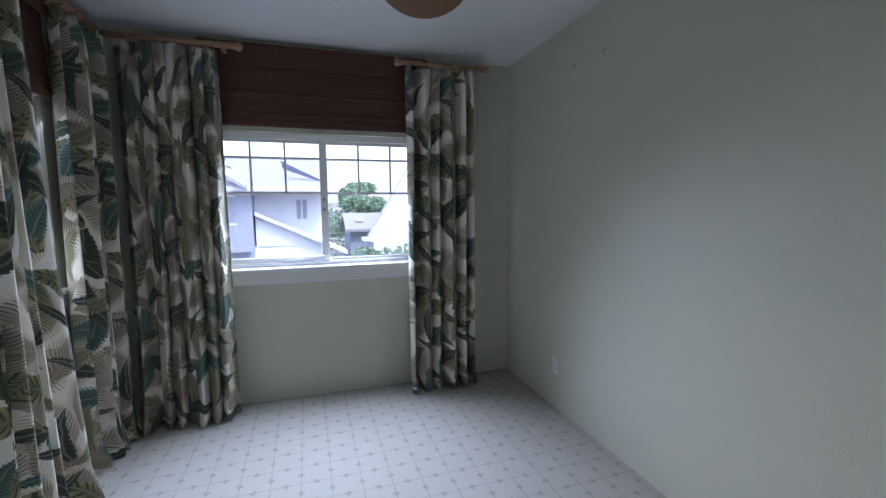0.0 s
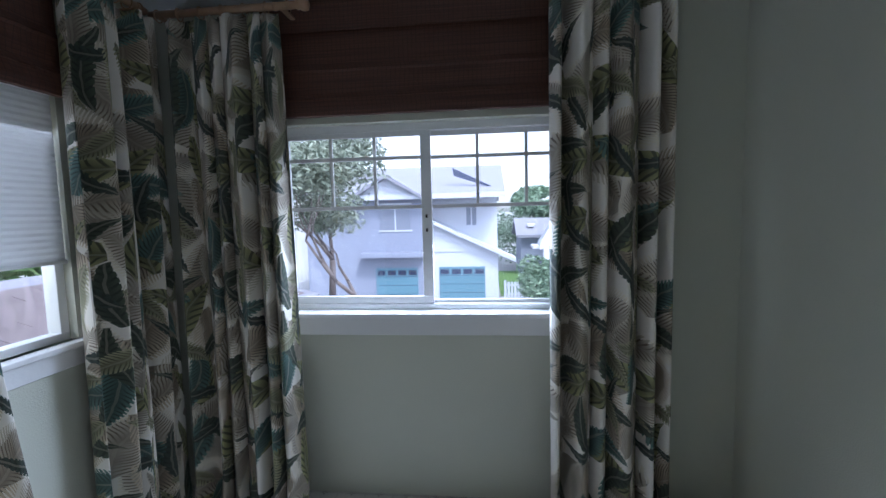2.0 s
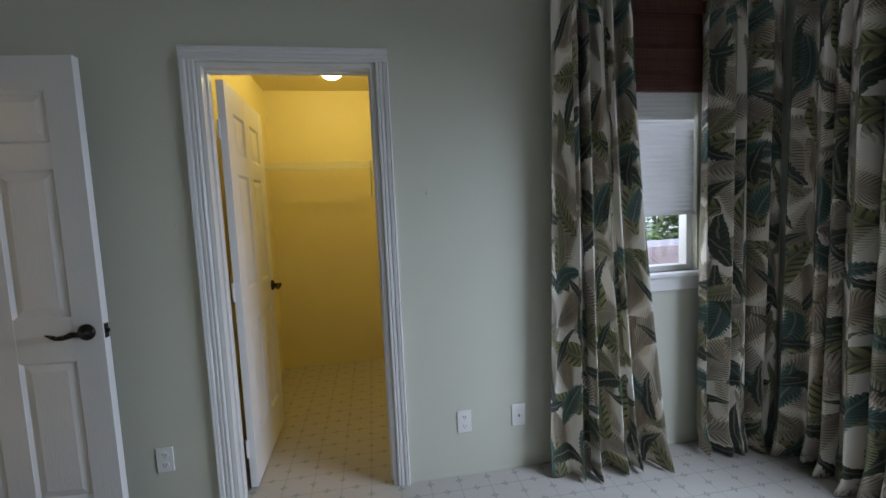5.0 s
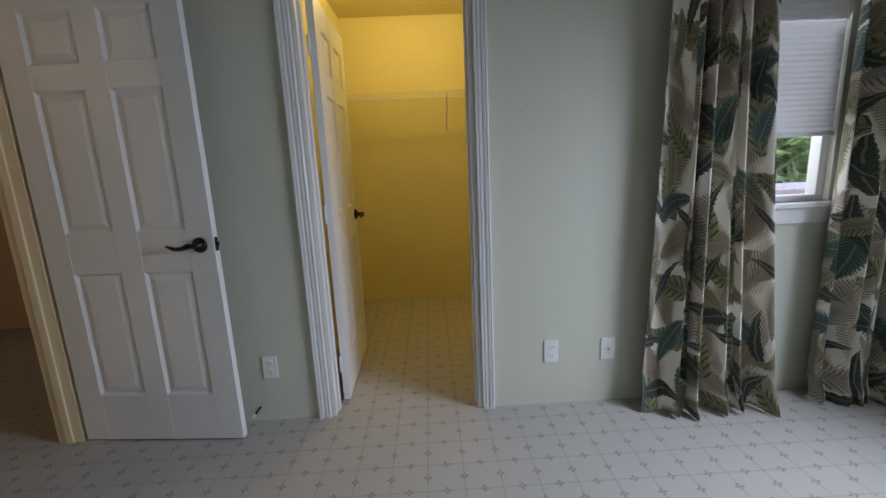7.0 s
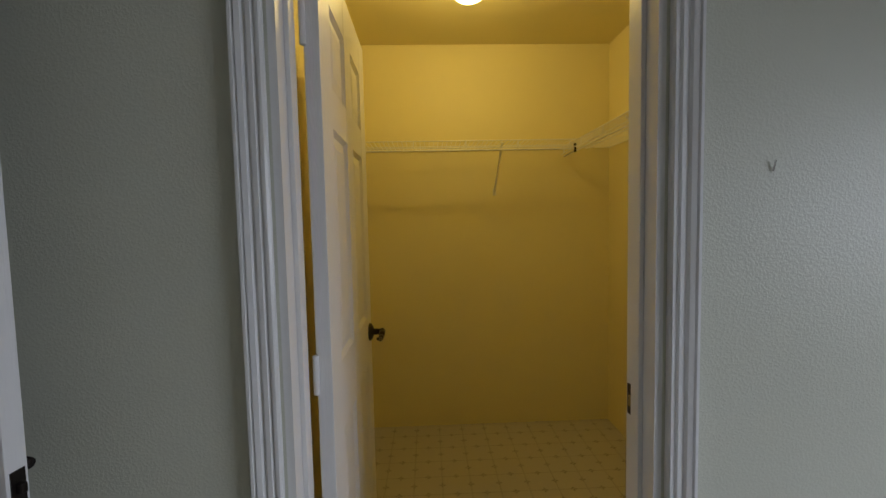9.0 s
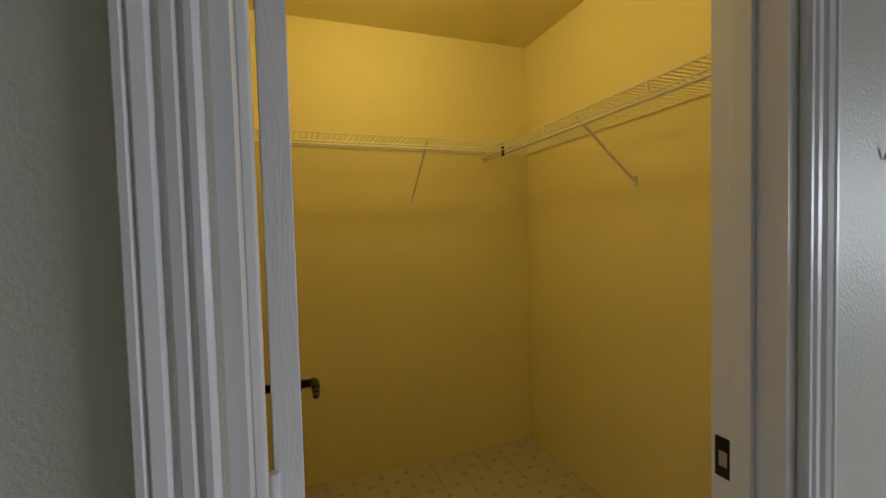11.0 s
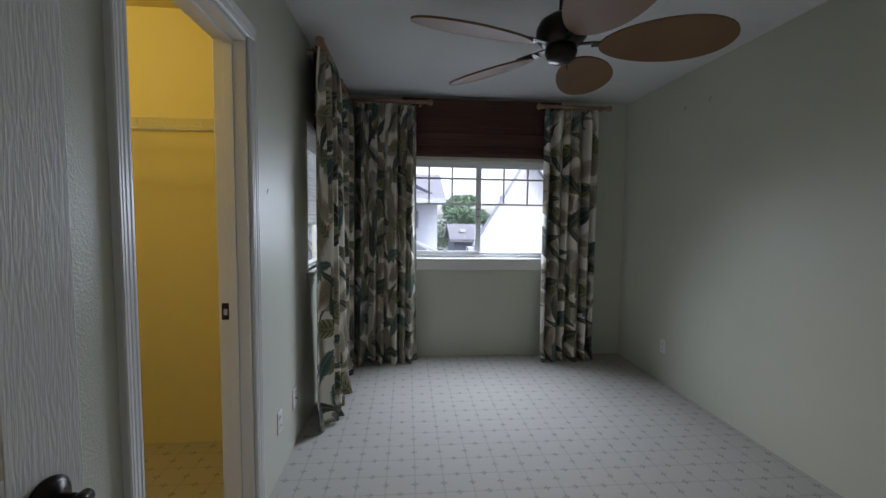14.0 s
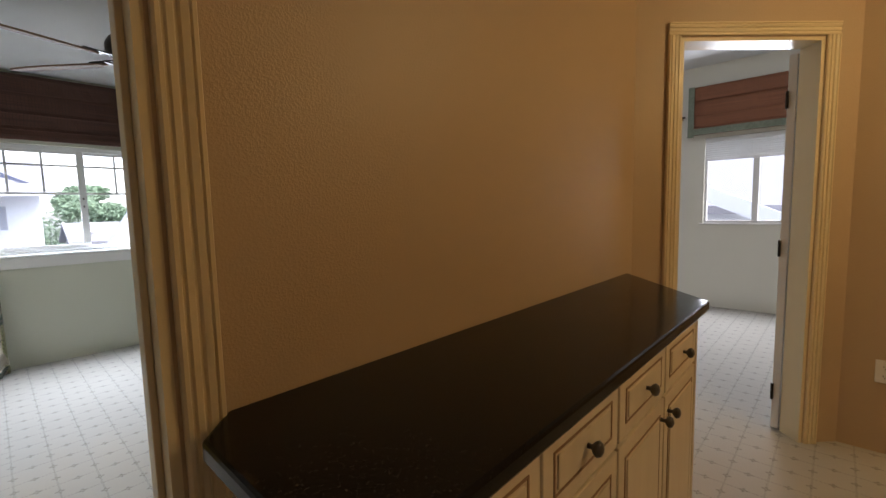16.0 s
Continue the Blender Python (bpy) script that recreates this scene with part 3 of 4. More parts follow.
# ---- wall plates ----
def wall_plate(m, kind, label, cat):
    """Local: x right, z up, facing -y."""
    e = empty(kind, m, label, cat, "wall plates")
    part("plate", box(-0.036, 0.036, -0.006, 0, -0.058, 0.058, 0.0025), PLATE, e)
    if kind == "outlet":
        for z in (-0.024, 0.024):
            r = part("receptacle", turned(((0.017, 0), (0.017, 0.0025)), 16, Matrix.Translation((0, -0.006, z)) @ pose(0, 0, 0, 90, 0, 0)), PLATE, e)
            for x0, x1 in ((-0.0075, -0.005), (0.005, 0.0075)):
                part("slot", box(x0, x1, -0.0092, -0.0082, z - 0.002, z + 0.007), DARK, r, "dark slot")
            part("slot", box(-0.002, 0.002, -0.0092, -0.0082, z - 0.011, z - 0.007), DARK, r, "dark slot")
    elif kind == "cable_outlet":
        part("jack", tube((0, -0.006, 0), (0, -0.018, 0), 0.0055), CHROME, e, "metal coaxial jack")
        for z in (-0.042, 0.042):
            part("screw", tube((0, -0.006, z), (0, -0.0072, z), 0.003), PLATE, e)
    else:
        part("toggle", box(-0.005, 0.005, -0.016, -0.006, -0.004, 0.012, 0.001), PLATE, e)
    return e


WEST_FACE = pose(0, 0, 0, 0, 0, 90)
wall_plate(Matrix.Translation((WX, 1.59, 0.290)) @ WEST_FACE, "outlet", "white double outlet low on the green wall", "outlet")
wall_plate(Matrix.Translation((WX, 1.88, 0.290)) @ WEST_FACE, "cable_outlet", "white cable outlet low on the green wall", "outlet")
wall_plate(Matrix.Translation((WX, 0.185, 0.290)) @ WEST_FACE, "outlet", "white double outlet between the two doors", "outlet")
wall_plate(Matrix.Translation((EX, 2.72, 0.30)) @ pose(0, 0, 0, 0, 0, -90), "outlet", "white double outlet on the plain wall", "outlet")
wall_plate(Matrix.Translation((E1.x, E1.y - 0.16, 0.42)) @ pose(0, 0, 0, 0, 0, -90), "outlet", "cream outlet on the tan hall wall", "outlet")
for y, z in ((2.575, 2.212), (2.307, 2.212)):
    e = empty("wall_hook", Matrix.Translation((EX, y, z)), "small bare metal hook screwed into the plaster", "hook", "wall hooks")
    part("shank", tube((0, 0, 0.012), (-0.014, 0, 0.012), 0.003), CHROME, e)
    part("hook_tip", tube((-0.014, 0, 0.014), (-0.016, 0, -0.016), 0.0028), CHROME, e)
e = empty("wall_nail", Matrix.Translation((WX, 1.45, 1.46)), "bare nail standing out of the green plaster", "nail")
part("nail", tube((0.002, 0, -0.010), (0.008, 0, 0.012), 0.0016), CHROME, e)


# ---- windows ----
def window_frame_north():
    x0, x1, z0, z1 = WIN
    e = empty("window_1", pose(0, NY, 0), "white vinyl sliding window with colonial grilles", "window", "", "structure")
    d0, d1 = 0.055, 0.11
    part("sill", box(x0 - 0.05, x1 + 0.05, -0.045, 0.054, z0 - 0.024, z0, 0.005), TRIM, e, "white painted sill board")
    part("apron", box(x0 - 0.03, x1 + 0.03, -0.017, -0.001, z0 - 0.115, z0 - 0.025, 0.003), TRIM, e)
    zb = z0
    for a, b, c, d in ((x0, x1, zb, zb + 0.028), (x0, x1, 1.862, z1), (x0, x0 + 0.03, zb + 0.028, 1.862), (x1 - 0.03, x1, zb + 0.028, 1.862)):
        part("window_frame", box(a, b, d0, d1, c, d, 0.003), VINYL, e)
    mid = 0.382
    for name, a, b, y in (("sash", x0 + 0.03, mid + 0.028, 0.062), ("fixed_sash", mid - 0.012, x1 - 0.03, 0.085)):
        s = part(name, box(a, b, y, y + 0.02, zb + 0.028, zb + 0.066 if name == "sash" else zb + 0.046, 0.003), VINYL, e)
        lo = zb + (0.066 if name == "sash" else 0.046)
        w = 0.036 if name == "sash" else 0.026
        part("stile", box(a, a + w, y, y + 0.02, lo, 1.862, 0.003), VINYL, s)
        part("stile", box(b - (0.052 if name == "sash" else w), b, y, y + 0.02, lo, 1.862, 0.003), VINYL, s)
        part("top_rail", box(a + w, b - w, y + 0.001, y + 0.019, 1.838, 1.862), VINYL, s)
        g0, g1 = a + w, b - (0.052 if name == "sash" else w)
        p = part("pane", box(g0, g1, y + 0.008, y + 0.012, lo, 1.838), GLASS, s)
        p.visible_shadow = False
        for x in ((-0.10, 0.125) if name == "sash" else (0.640, 0.880)):
            part("grille_bar", box(x - 0.008, x + 0.008, y + 0.003, y + 0.017, 1.49, 1.838, 0.002), VINYL, s)
        for z in (1.487, 1.733):
            part("grille_bar", box(g0, g1, y + 0.0025, y + 0.0175, z - 0.009, z + 0.009, 0.002), VINYL, s)
    for z in (1.36, 1.43):
        part("latch", box(mid - 0.004, mid + 0.006, 0.052, 0.064, z, z + 0.018, 0.002), BRONZE, e, "dark sash latch")


window_frame_north()


def window_frame_west():
    y0, y1, z0, z1 = WWIN
    e = empty("window_2", pose(WX, 0, 0), "white vinyl window half covered by a shade", "window", "", "structure")
    part("sill", box(-0.034, 0.045, y0 - 0.05, y1 + 0.05, z0 - 0.024, z0, 0.005), TRIM, e, "white painted sill board")
    part("apron", box(0.001, 0.017, y0 - 0.03, y1 + 0.03, z0 - 0.10, z0 - 0.025, 0.003), TRIM, e)
    for a, b, c, d in ((y0, y1, z0, z0 + 0.03), (y0, y1, z1 - 0.04, z1), (y0, y0 + 0.035, z0 + 0.03, z1 - 0.04), (y1 - 0.035, y1, z0 + 0.03, z1 - 0.04)):
        part("window_frame", box(-0.095, -0.035, a, b, c, d, 0.003), VINYL, e)
    p = part("pane", box(-0.07, -0.066, y0 + 0.035, y1 - 0.035, z0 + 0.03, z1 - 0.04), GLASS, e)
    p.visible_shadow = False


window_frame_west()


def window_frame_far():
    y0, y1, z0, z1 = W2
    e = empty("window_3", pose(R2[0], 0, 0), "white vinyl slider in the next room", "window", "", "structure")
    part("sill", box(-0.03, 0.03, y0 - 0.03, y1 + 0.03, z0 - 0.02, z0, 0.004), TRIM, e)
    for a, b, c, d in ((y0, y1, z0, z0 + 0.03), (y0, y1, z1 - 0.03, z1), (y0, y0 + 0.03, z0 + 0.03, z1 - 0.03), (y1 - 0.03, y1, z0 + 0.03, z1 - 0.03), (-0.90, -0.84, z0 + 0.03, z1 - 0.03)):
        part("window_frame", box(0.035, 0.09, a, b, c, d, 0.003), VINYL, e)
    p = part("pane", box(0.06, 0.064, y0 + 0.03, y1 - 0.03, z0 + 0.03, z1 - 0.03), GLASS, e)
    p.visible_shadow = False


window_frame_far()


def roman_shade(name, m, width, z0, z1, material, label, border=None):
    """Woven shade hanging at local y 0, facing -y, from local x 0: head valance, flat panel and two stacked folds."""
    e = empty(name, m, label, "window shade")
    h = z1 - z0
    prof = [(0.0, z1), (-0.012, z1 - 0.003), (-0.020, z1 - 0.03), (-0.020, z0 + 0.72 * h)]

    def sheet(pts, th, nm):
        bm = bmesh.new()
        cols = 24
        rows = [[bm.verts.new((width * i / cols, y + 0.003 * math.sin(i * 1.7 + z * 20), z)) for i in range(cols + 1)] for y, z in pts]
        for a, b in zip(rows, rows[1:]):
            for i in range(cols):
                bm.faces.new((a[i], b[i], b[i + 1], a[i + 1]))
        ob = part(nm, bm, material, e)
        s = ob.modifiers.new("thickness", "SOLIDIFY")
        s.thickness, s.offset = th, 1
        return ob
    sheet(prof, 0.004, "valance")
    sheet([(0.012, z1 - 0.01), (0.010, z0 + 0.45 * h), (-0.002, z0 + 0.40 * h), (0.004, z0 + 0.385 * h), (0.008, z0 + 0.20 * h), (-0.006, z0 + 0.155 * h), (0.006, z0 + 0.145 * h), (0.006, z0 + 0.02)], 0.004, "panel")
    sheet([(0.000, z0 + 0.16 * h), (-0.010, z0 + 0.06 * h), (-0.008, z0 + 0.002), (0.004, z0), (0.008, z0 + 0.05 * h)], 0.004, "fold")
    part("head_rail", box(0.01, width - 0.01, 0.012, 0.05, z1 - 0.05, z1 - 0.004), TRIM if border is None else border, e)
    if border is not None:
        part("binding", box(-0.004, 0.06, -0.044, -0.032, z0 - 0.03, z1 + 0.002), border, e, "patterned teal binding")
        part("binding", box(0.06, width, -0.044, -0.032, z0 - 0.005, z0 + 0.07), border, e, "patterned teal binding")
    return e


roman_shade("woven_shade", pose(-0.36, 3.41, 0), 1.50, 1.925, 2.45, REED, "dark brown woven wood roman shade, raised")
roman_shade("woven_shade", pose(WX + 0.05, 2.30, 0, 0, 0, 90), 0.62, 1.925, 2.45, REED, "dark brown woven wood roman shade, raised")
BIND = plain("teal_binding", (0.20, 0.225, 0.175), 0.8, 0, 0.6, 60)
roman_shade("woven_shade", pose(R2[0] - 0.05, -0.19, 0, 0, 0, -90), 1.14, 2.09, 2.65, REED2, "rust brown roman shade with patterned teal binding", BIND)


def cell_shade(m, width, z0, z1, label):
    e = empty("cellular_shade", m, label, "window shade")
    bm = bmesh.new()
    k = int((z1 - z0) / 0.012)
    rows = [[bm.verts.new((x, (0.0016 if i % 2 else -0.0016), z1 - (z1 - z0) * i / k)) for x in (0, width)] for i in range(k + 1)]
    for a, b in zip(rows, rows[1:]):
        bm.faces.new((a[0], b[0], b[1], a[1]))
    ob = part("fabric", bm, CELL, e)
    s = ob.modifiers.new("thickness", "SOLIDIFY")
    s.thickness = 0.0012
    part("bottom_rail", box(0, width, -0.012, 0.012, z0 - 0.014, z0 + 0.002, 0.003), VINYL, e)
    part("head_rail", box(0, width, -0.018, 0.018, z1, z1 + 0.04, 0.003), VINYL, e)
    return e


cell_shade(pose(WX - 0.018, WWIN[0] + 0.005, 0, 0, 0, 90), WWIN[1] - WWIN[0] - 0.01, 1.305, 1.935, "white cellular shade lowered over half the window")
cell_shade(pose(R2[0] + 0.012, W2[1] - 0.005, 0, 0, 0, -90), W2[1] - W2[0] - 0.01, 1.79, 2.0, "white cellular shade in the next room")


# ---- curtains ----
def curtain(m, top, bottom, z_top, folds, seed, label):
    """A gathered panel hanging from a short pole. Local x along the wall, y away from the wall is negative; top and bottom are x ranges."""
    rnd = random.Random(seed)
    e = empty("curtain", m, label, "curtain", "curtain panels")
    cloth = 1.55
    nu, nv = 220, 46
    ph = [rnd.uniform(0, 6.28) for _ in range(8)]
    bm = bmesh.new()
    uvl = bm.loops.layers.uv.new("UVMap")
    grid, uvs = [], []
    for j in range(nv + 1):
        t = j / nv
        z = z_top * (1 - t) + 0.008 * t
        row, urow = [], []
        x0 = top[0] + (bottom[0] - top[0]) * t ** 1.6
        x1 = top[1] + (bottom[1] - top[1]) * t ** 1.6
        for i in range(nu + 1):
            s = i / nu
            w = s + 0.035 * math.sin(2 * math.pi * s * 2.3 + ph[0] + 0.7 * t) + 0.012 * math.sin(2 * math.pi * s * 5.1 + ph[1] - 0.9 * t)
            a = 2 * math.pi * folds * w + ph[2]
            amp = 0.042 + 0.016 * math.sin(2 * math.pi * s * 1.6 + ph[3]) + 0.012 * t
            gather = min(1, t / 0.05)
            y = -amp * (math.sin(a) + 0.28 * math.sin(2 * a + ph[4] + t)) * (0.55 + 0.45 * gather)
            y += 0.010 * math.sin(2 * math.pi * folds * 2.2 * w + ph[5]) * (1 - gather)
            x = x0 + (x1 - x0) * s + 0.016 * math.sin(a * 1.0 + 1.3 + ph[6])
            crumple = max(0.0, (t - 0.93) / 0.07)
            if crumple > 0:
                nz = noise.noise(Vector((s * 9, t * 20, seed)))
                y -= crumple * (0.030 + 0.045 * nz)
                x += crumple * 0.02 * noise.noise(Vector((s * 8 + 5, t * 14, seed)))
            zz = z + (0.010 * math.sin(2 * a) if j == 0 else 0.0) + crumple * max(0.0, 0.02 * noise.noise(Vector((s * 7, 3.3, seed))))
            row.append(bm.verts.new((x, y, max(zz, 0.004))))
            urow.append((s * cloth + seed * 0.37, z))
        grid.append(row)
        uvs.append(urow)
    for j in range(nv):
        for i in range(nu):
            f = bm.faces.new((grid[j][i], grid[j + 1][i], grid[j + 1][i + 1], grid[j][i + 1]))
            for lp, (a, b) in zip(f.loops, ((j, i), (j + 1, i), (j + 1, i + 1), (j, i + 1))):
                lp[uvl].uv = uvs[a][b]
    ob = part("panel", bm, CLOTH, e, "", True)
    so = ob.modifiers.new("thickness", "SOLIDIFY")
    so.thickness = 0.0025
    return e


def pole(m, length, label, finials=(True, True)):
    """A short bamboo pole along local x at local z 0, with ball ends, rings and wall brackets."""
    e = empty("curtain_pole", m, label, "curtain rod", "curtain poles")
    bm = tube((0, 0, 0), (length, 0, 0), 0.017, None, 16)
    k = 0.14
    while k < length:
        tube((k - 0.006, 0, 0), (k + 0.006, 0, 0), 0.0195, None, 16, bm)
        k += 0.23
    part("pole", bm, BAMBOO, e, "", True)
    for on, x, s in ((finials[0], 0, -1), (finials[1], length, 1)):
        if on:
            part("finial", turned(((0.012, -0.004), (0.021, 0.0), (0.023, 0.006), (0.015, 0.012), (0.024, 0.020), (0.029, 0.034), (0.026, 0.048), (0.012, 0.057)), 18, Matrix.Translation((x, 0, 0)) @ pose(0, 0, 0, 0, 90 * s, 0)), BAMBOO, e, "", True)
    for x in (0.06, length - 0.06):
        part("bracket", box(x - 0.012, x + 0.012, -0.01, 0.1, -0.024, -0.014, 0.002), BAMBOO, e)
    for i in range(7):
        x = 0.04 + (length - 0.08) * i / 6
        bm = bmesh.new()
        for a in range(16):
            q0, q1 = 2 * math.pi * a / 16, 2 * math.pi * (a + 1) / 16
            tube((x, 0.026 * math.cos(q0), -0.006 + 0.026 * math.sin(q0)), (x, 0.026 * math.cos(q1), -0.006 + 0.026 * math.sin(q1)), 0.003, None, 6, bm)
        part("ring", bm, BAMBOO, e)
    return e


PZ = 2.385
NYR, WXR = 3.30, WX + 0.13
CL = "white curtain with green and brown tropical leaves"
curtain(pose(0, NYR, 0), (-0.755, -0.22), (-0.775, -0.215), PZ - 0.03, 6, 1, CL + ", by the room corner")
curtain(pose(0, NYR, 0), (0.965, 1.445), (0.955, 1.455), PZ - 0.03, 5, 2, CL + ", beside the bare wall")
curtain(pose(WXR, 0, 0, 0, 0, 90), (2.075, 2.415), (2.02, 2.60), PZ - 0.03, 5, 3, CL + ", flared at the floor")
curtain(pose(WXR, 0, 0, 0, 0, 90), (2.90, 3.29), (2.88, 3.27), PZ - 0.03, 4, 4, CL + ", in the room corner")
pole(pose(-0.84, NYR, PZ), 0.70, "short brown bamboo curtain pole with ball end", (False, True))
pole(pose(0.93, NYR, PZ), 0.60, "short brown bamboo curtain pole with ball ends")
pole(pose(WXR, 2.09, PZ, 0, 0, 90), 0.44, "short brown bamboo curtain pole with ball ends")
pole(pose(WXR, 2.84, PZ, 0, 0, 90), 0.42, "short brown bamboo curtain pole with ball end", (True, False))


# ---- ceiling fan ----
def fan():
    e = empty("ceiling_fan", pose(0.375, 1.33, 2.088, 0, 0, FAN_TURN), "bronze ceiling fan with five woven palm-leaf blades", "ceiling fan")
    top = CZ - 2.088
    part("canopy", turned(((0.012, top - 0.075), (0.045, top - 0.06), (0.066, top - 0.03), (0.070, top)), 28), BRONZE, e, "", True)
    part("downrod", tube((0, 0, 0.16), (0, 0, top - 0.05), 0.013), BRONZE, e, "", True)
    part("motor", turned(((0.02, 0.185), (0.05, 0.175), (0.095, 0.145), (0.112, 0.11), (0.112, 0.075), (0.09, 0.05), (0.07, 0.035)), 32), BRONZE, e, "", True)
    part("switch_housing", turned(((0.068, 0.04), (0.072, 0.01), (0.060, -0.02), (0.045, -0.03), (0.012, -0.035)), 28), BRONZE, e, "", True)
    part("pull_chain", tube((0.035, -0.02, -0.02), (0.035, -0.02, -0.055), 0.0025), BRONZE, e)
    for k in range(5):
        m = pose(0, 0, 0, 0, 0, 72 * k)
        bm = bmesh.new()
        bm_box(bm, 0.05, 0.15, -0.012, 0.012, 0.040, 0.047, 0.002)
        bm_box(bm, 0.13, 0.235, -0.028, 0.028, 0.034, 0.040, 0.002)
        arm = part("blade_arm", bm, BRONZE, e, "dark bronze blade arm", False, m)
        bm = bmesh.new()
        n_ = 30
        rim = []
        for i in range(n_):
            a = 2 * math.pi * i / n_
            c = math.cos(a)
            w = 0.140 * (1 + 0.15 * c)
            rim.append((0.435 + 0.275 * c, w * math.sin(a)))
        for z, sgn in ((0.0, 1), (0.009, -1)):
            vs = [bm.verts.new((x, y, z)) for x, y in rim]
            bm.faces.new(vs if sgn < 0 else vs[::-1])
        bm.verts.ensure_lookup_table()
        for i in range(n_):
            bm.faces.new((bm.verts[i], bm.verts[(i + 1) % n_], bm.verts[n_ + (i + 1) % n_], bm.verts[n_ + i]))
        bmesh.ops.recalc_face_normals(bm, faces=bm.faces)
        blade = part("blade", bm, WICKER, arm, "woven brown palm-leaf blade", False, Matrix.Translation((0, 0, 0.026)) @ pose(0, 0, 0, -16, 0, 0))
    return e


FAN_TURN = 54
fan()


# ---- closet ----
dl = empty("dome_light", pose(-2.05, 0.965, CZ), "lit white glass dome light on the closet ceiling", "ceiling light")
part("base_ring", turned(((0.115, -0.030), (0.122, -0.022), (0.122, 0.0)), 36), TRIM, dl, "", True)
gd = part("dome", turned([(0.112 * math.cos(a), -0.030 - 0.135 * math.sin(a)) for a in [math.pi / 2 * i / 10 for i in range(10)]][::-1], 36), DOME, dl, "glowing white glass dome", True)
gd.visible_shadow = False

SZ, SD = 1.822, 0.32


def wire_shelf(m, length, label, braces):
    """Ventilated wire shelf. Local x along the wall, y 0 at the wall to -SD at the lip, z 0 the deck."""
    e = empty("wire_shelf", m, label, "closet shelf", "wire shelves")
    for y, z in ((-0.01, 0), (-SD, 0), (-SD, -0.040), (-SD * 0.5, -0.004)):
        part("long_wire", tube((0, y, z), (length, y, z), 0.0032, None, 8), WIRE, e)
    bm = bmesh.new()
    k = int(length / 0.026)
    for i in range(k + 1):
        x = length * i / k
        bm_box(bm, x - 0.0012, x + 0.0012, -SD, -0.005, 0.002, 0.0045)
    tagged(part("cross_wire_deck", bm, WIRE, e), kind="stuff")
    x = 0.06
    while x < length:
        part("lip_clip", box(x - 0.004, x + 0.004, -SD - 0.003, -SD + 0.003, -0.042, 0.002), WIRE, e)
        x += 0.3
    part("hang_rod", tube((0, -SD + 0.02, -0.05), (length, -SD + 0.02, -0.05), 0.005, None, 8), WIRE, e)
    for x in braces:
        b = part("brace", tube((x, -SD + 0.01, -0.01), (x, -0.006, -0.27), 0.006, None, 8), WIRE, e)
        part("foot", box(x - 0.010, x + 0.010, -0.008, 0, -0.295, -0.25, 0.002), WIRE, b)
    return e


wire_shelf(Matrix.Translation((CLX, CLS + 0.01, SZ)) @ pose(0, 0, 0, 0, 0, 90), CLN - CLS - 0.02 - SD, "white coated wire shelf on the closet back wall", (0.87,))
wire_shelf(Matrix.Translation((CLX + 0.01, CLN, SZ)), -CLX + WX - T - 0.03, "white coated wire shelf along the closet side wall", (0.88,))
e = empty("shelf_bracket", Matrix.Translation((CLX + 0.30, CLN - SD - 0.01, SZ - 0.04)), "small dark metal shelf corner hook", "bracket")
part("hook", box(-0.006, 0.006, -0.006, 0.006, -0.03, 0.02, 0.001), BRONZE, e)


# ---- hall cabinet ----
CT = 0.944
FY = -1.242
worktop = [(0.006, HY - 0.002), (1.86, HY - 0.002), (1.395, FY - 0.028), (0.0, FY - 0.03), (-0.058, FY + 0.04), (-0.058, HY - 0.075)]
tagged(part("worktop", prism(worktop, CT - 0.034, CT, 0.007), GRANITE), "polished black granite counter with chamfered corner", "countertop")


def base_unit(x0, x1, label, drawers=True, pair=True):
    e = empty("cabinet", pose(0, 0, 0), label, "cabinet", "hall cabinet units")
    part("body", box(x0, x1, FY + 0.02, HY - 0.004, 0.09, CT - 0.036), CABINET, e)
    part("plinth", box(x0, x1, FY + 0.07, HY - 0.006, 0.0, 0.089), CABINET, e)
    w = x1 - x0
    k = 2 if pair else 1
    for i in range(k):
        a, b = x0 + w * i / k + 0.004, x0 + w * (i + 1) / k - 0.004
        for nm, z0, z1 in (("drawer", 0.745, CT - 0.045), ("door", 0.10, 0.735)):
            d = part(nm, box(a, b, FY, FY + 0.019, z0, z1, 0.003), CABINET, e)
            for c0, c1, q0, q1 in ((a + 0.035, b - 0.035, z0 + 0.035, z0 + 0.040), (a + 0.035, b - 0.035, z1 - 0.040, z1 - 0.035), (a + 0.035, a + 0.040, z0 + 0.040, z1 - 0.040), (b - 0.040, b - 0.035, z0 + 0.040, z1 - 0.040)):
                part("glaze_line", box(c0, c1, FY - 0.0015, FY + 0.001, q0, q1), GLAZE, d, "brown glazed groove")
            part("raised_field", box(a + 0.048, b - 0.048, FY - 0.004, FY + 0.002, z0 + 0.045, z1 - 0.045, 0.003), CABINET, d)
            kx = (a + b) / 2 if nm == "drawer" else (b - 0.03 if i == 0 and pair else a + 0.03)
            kz = (z0 + z1) / 2 if nm == "drawer" else z1 - 0.05
            part("knob", turned(((0.006, -0.002), (0.005, 0.012), (0.013, 0.018), (0.016, 0.024), (0.012, 0.031), (0.004, 0.034)), 16, Matrix.Translation((kx, FY, kz)) @ pose(0, 0, 0, 90, 0, 0)), PEWTER, d, "dark pewter knob", True)
    return e


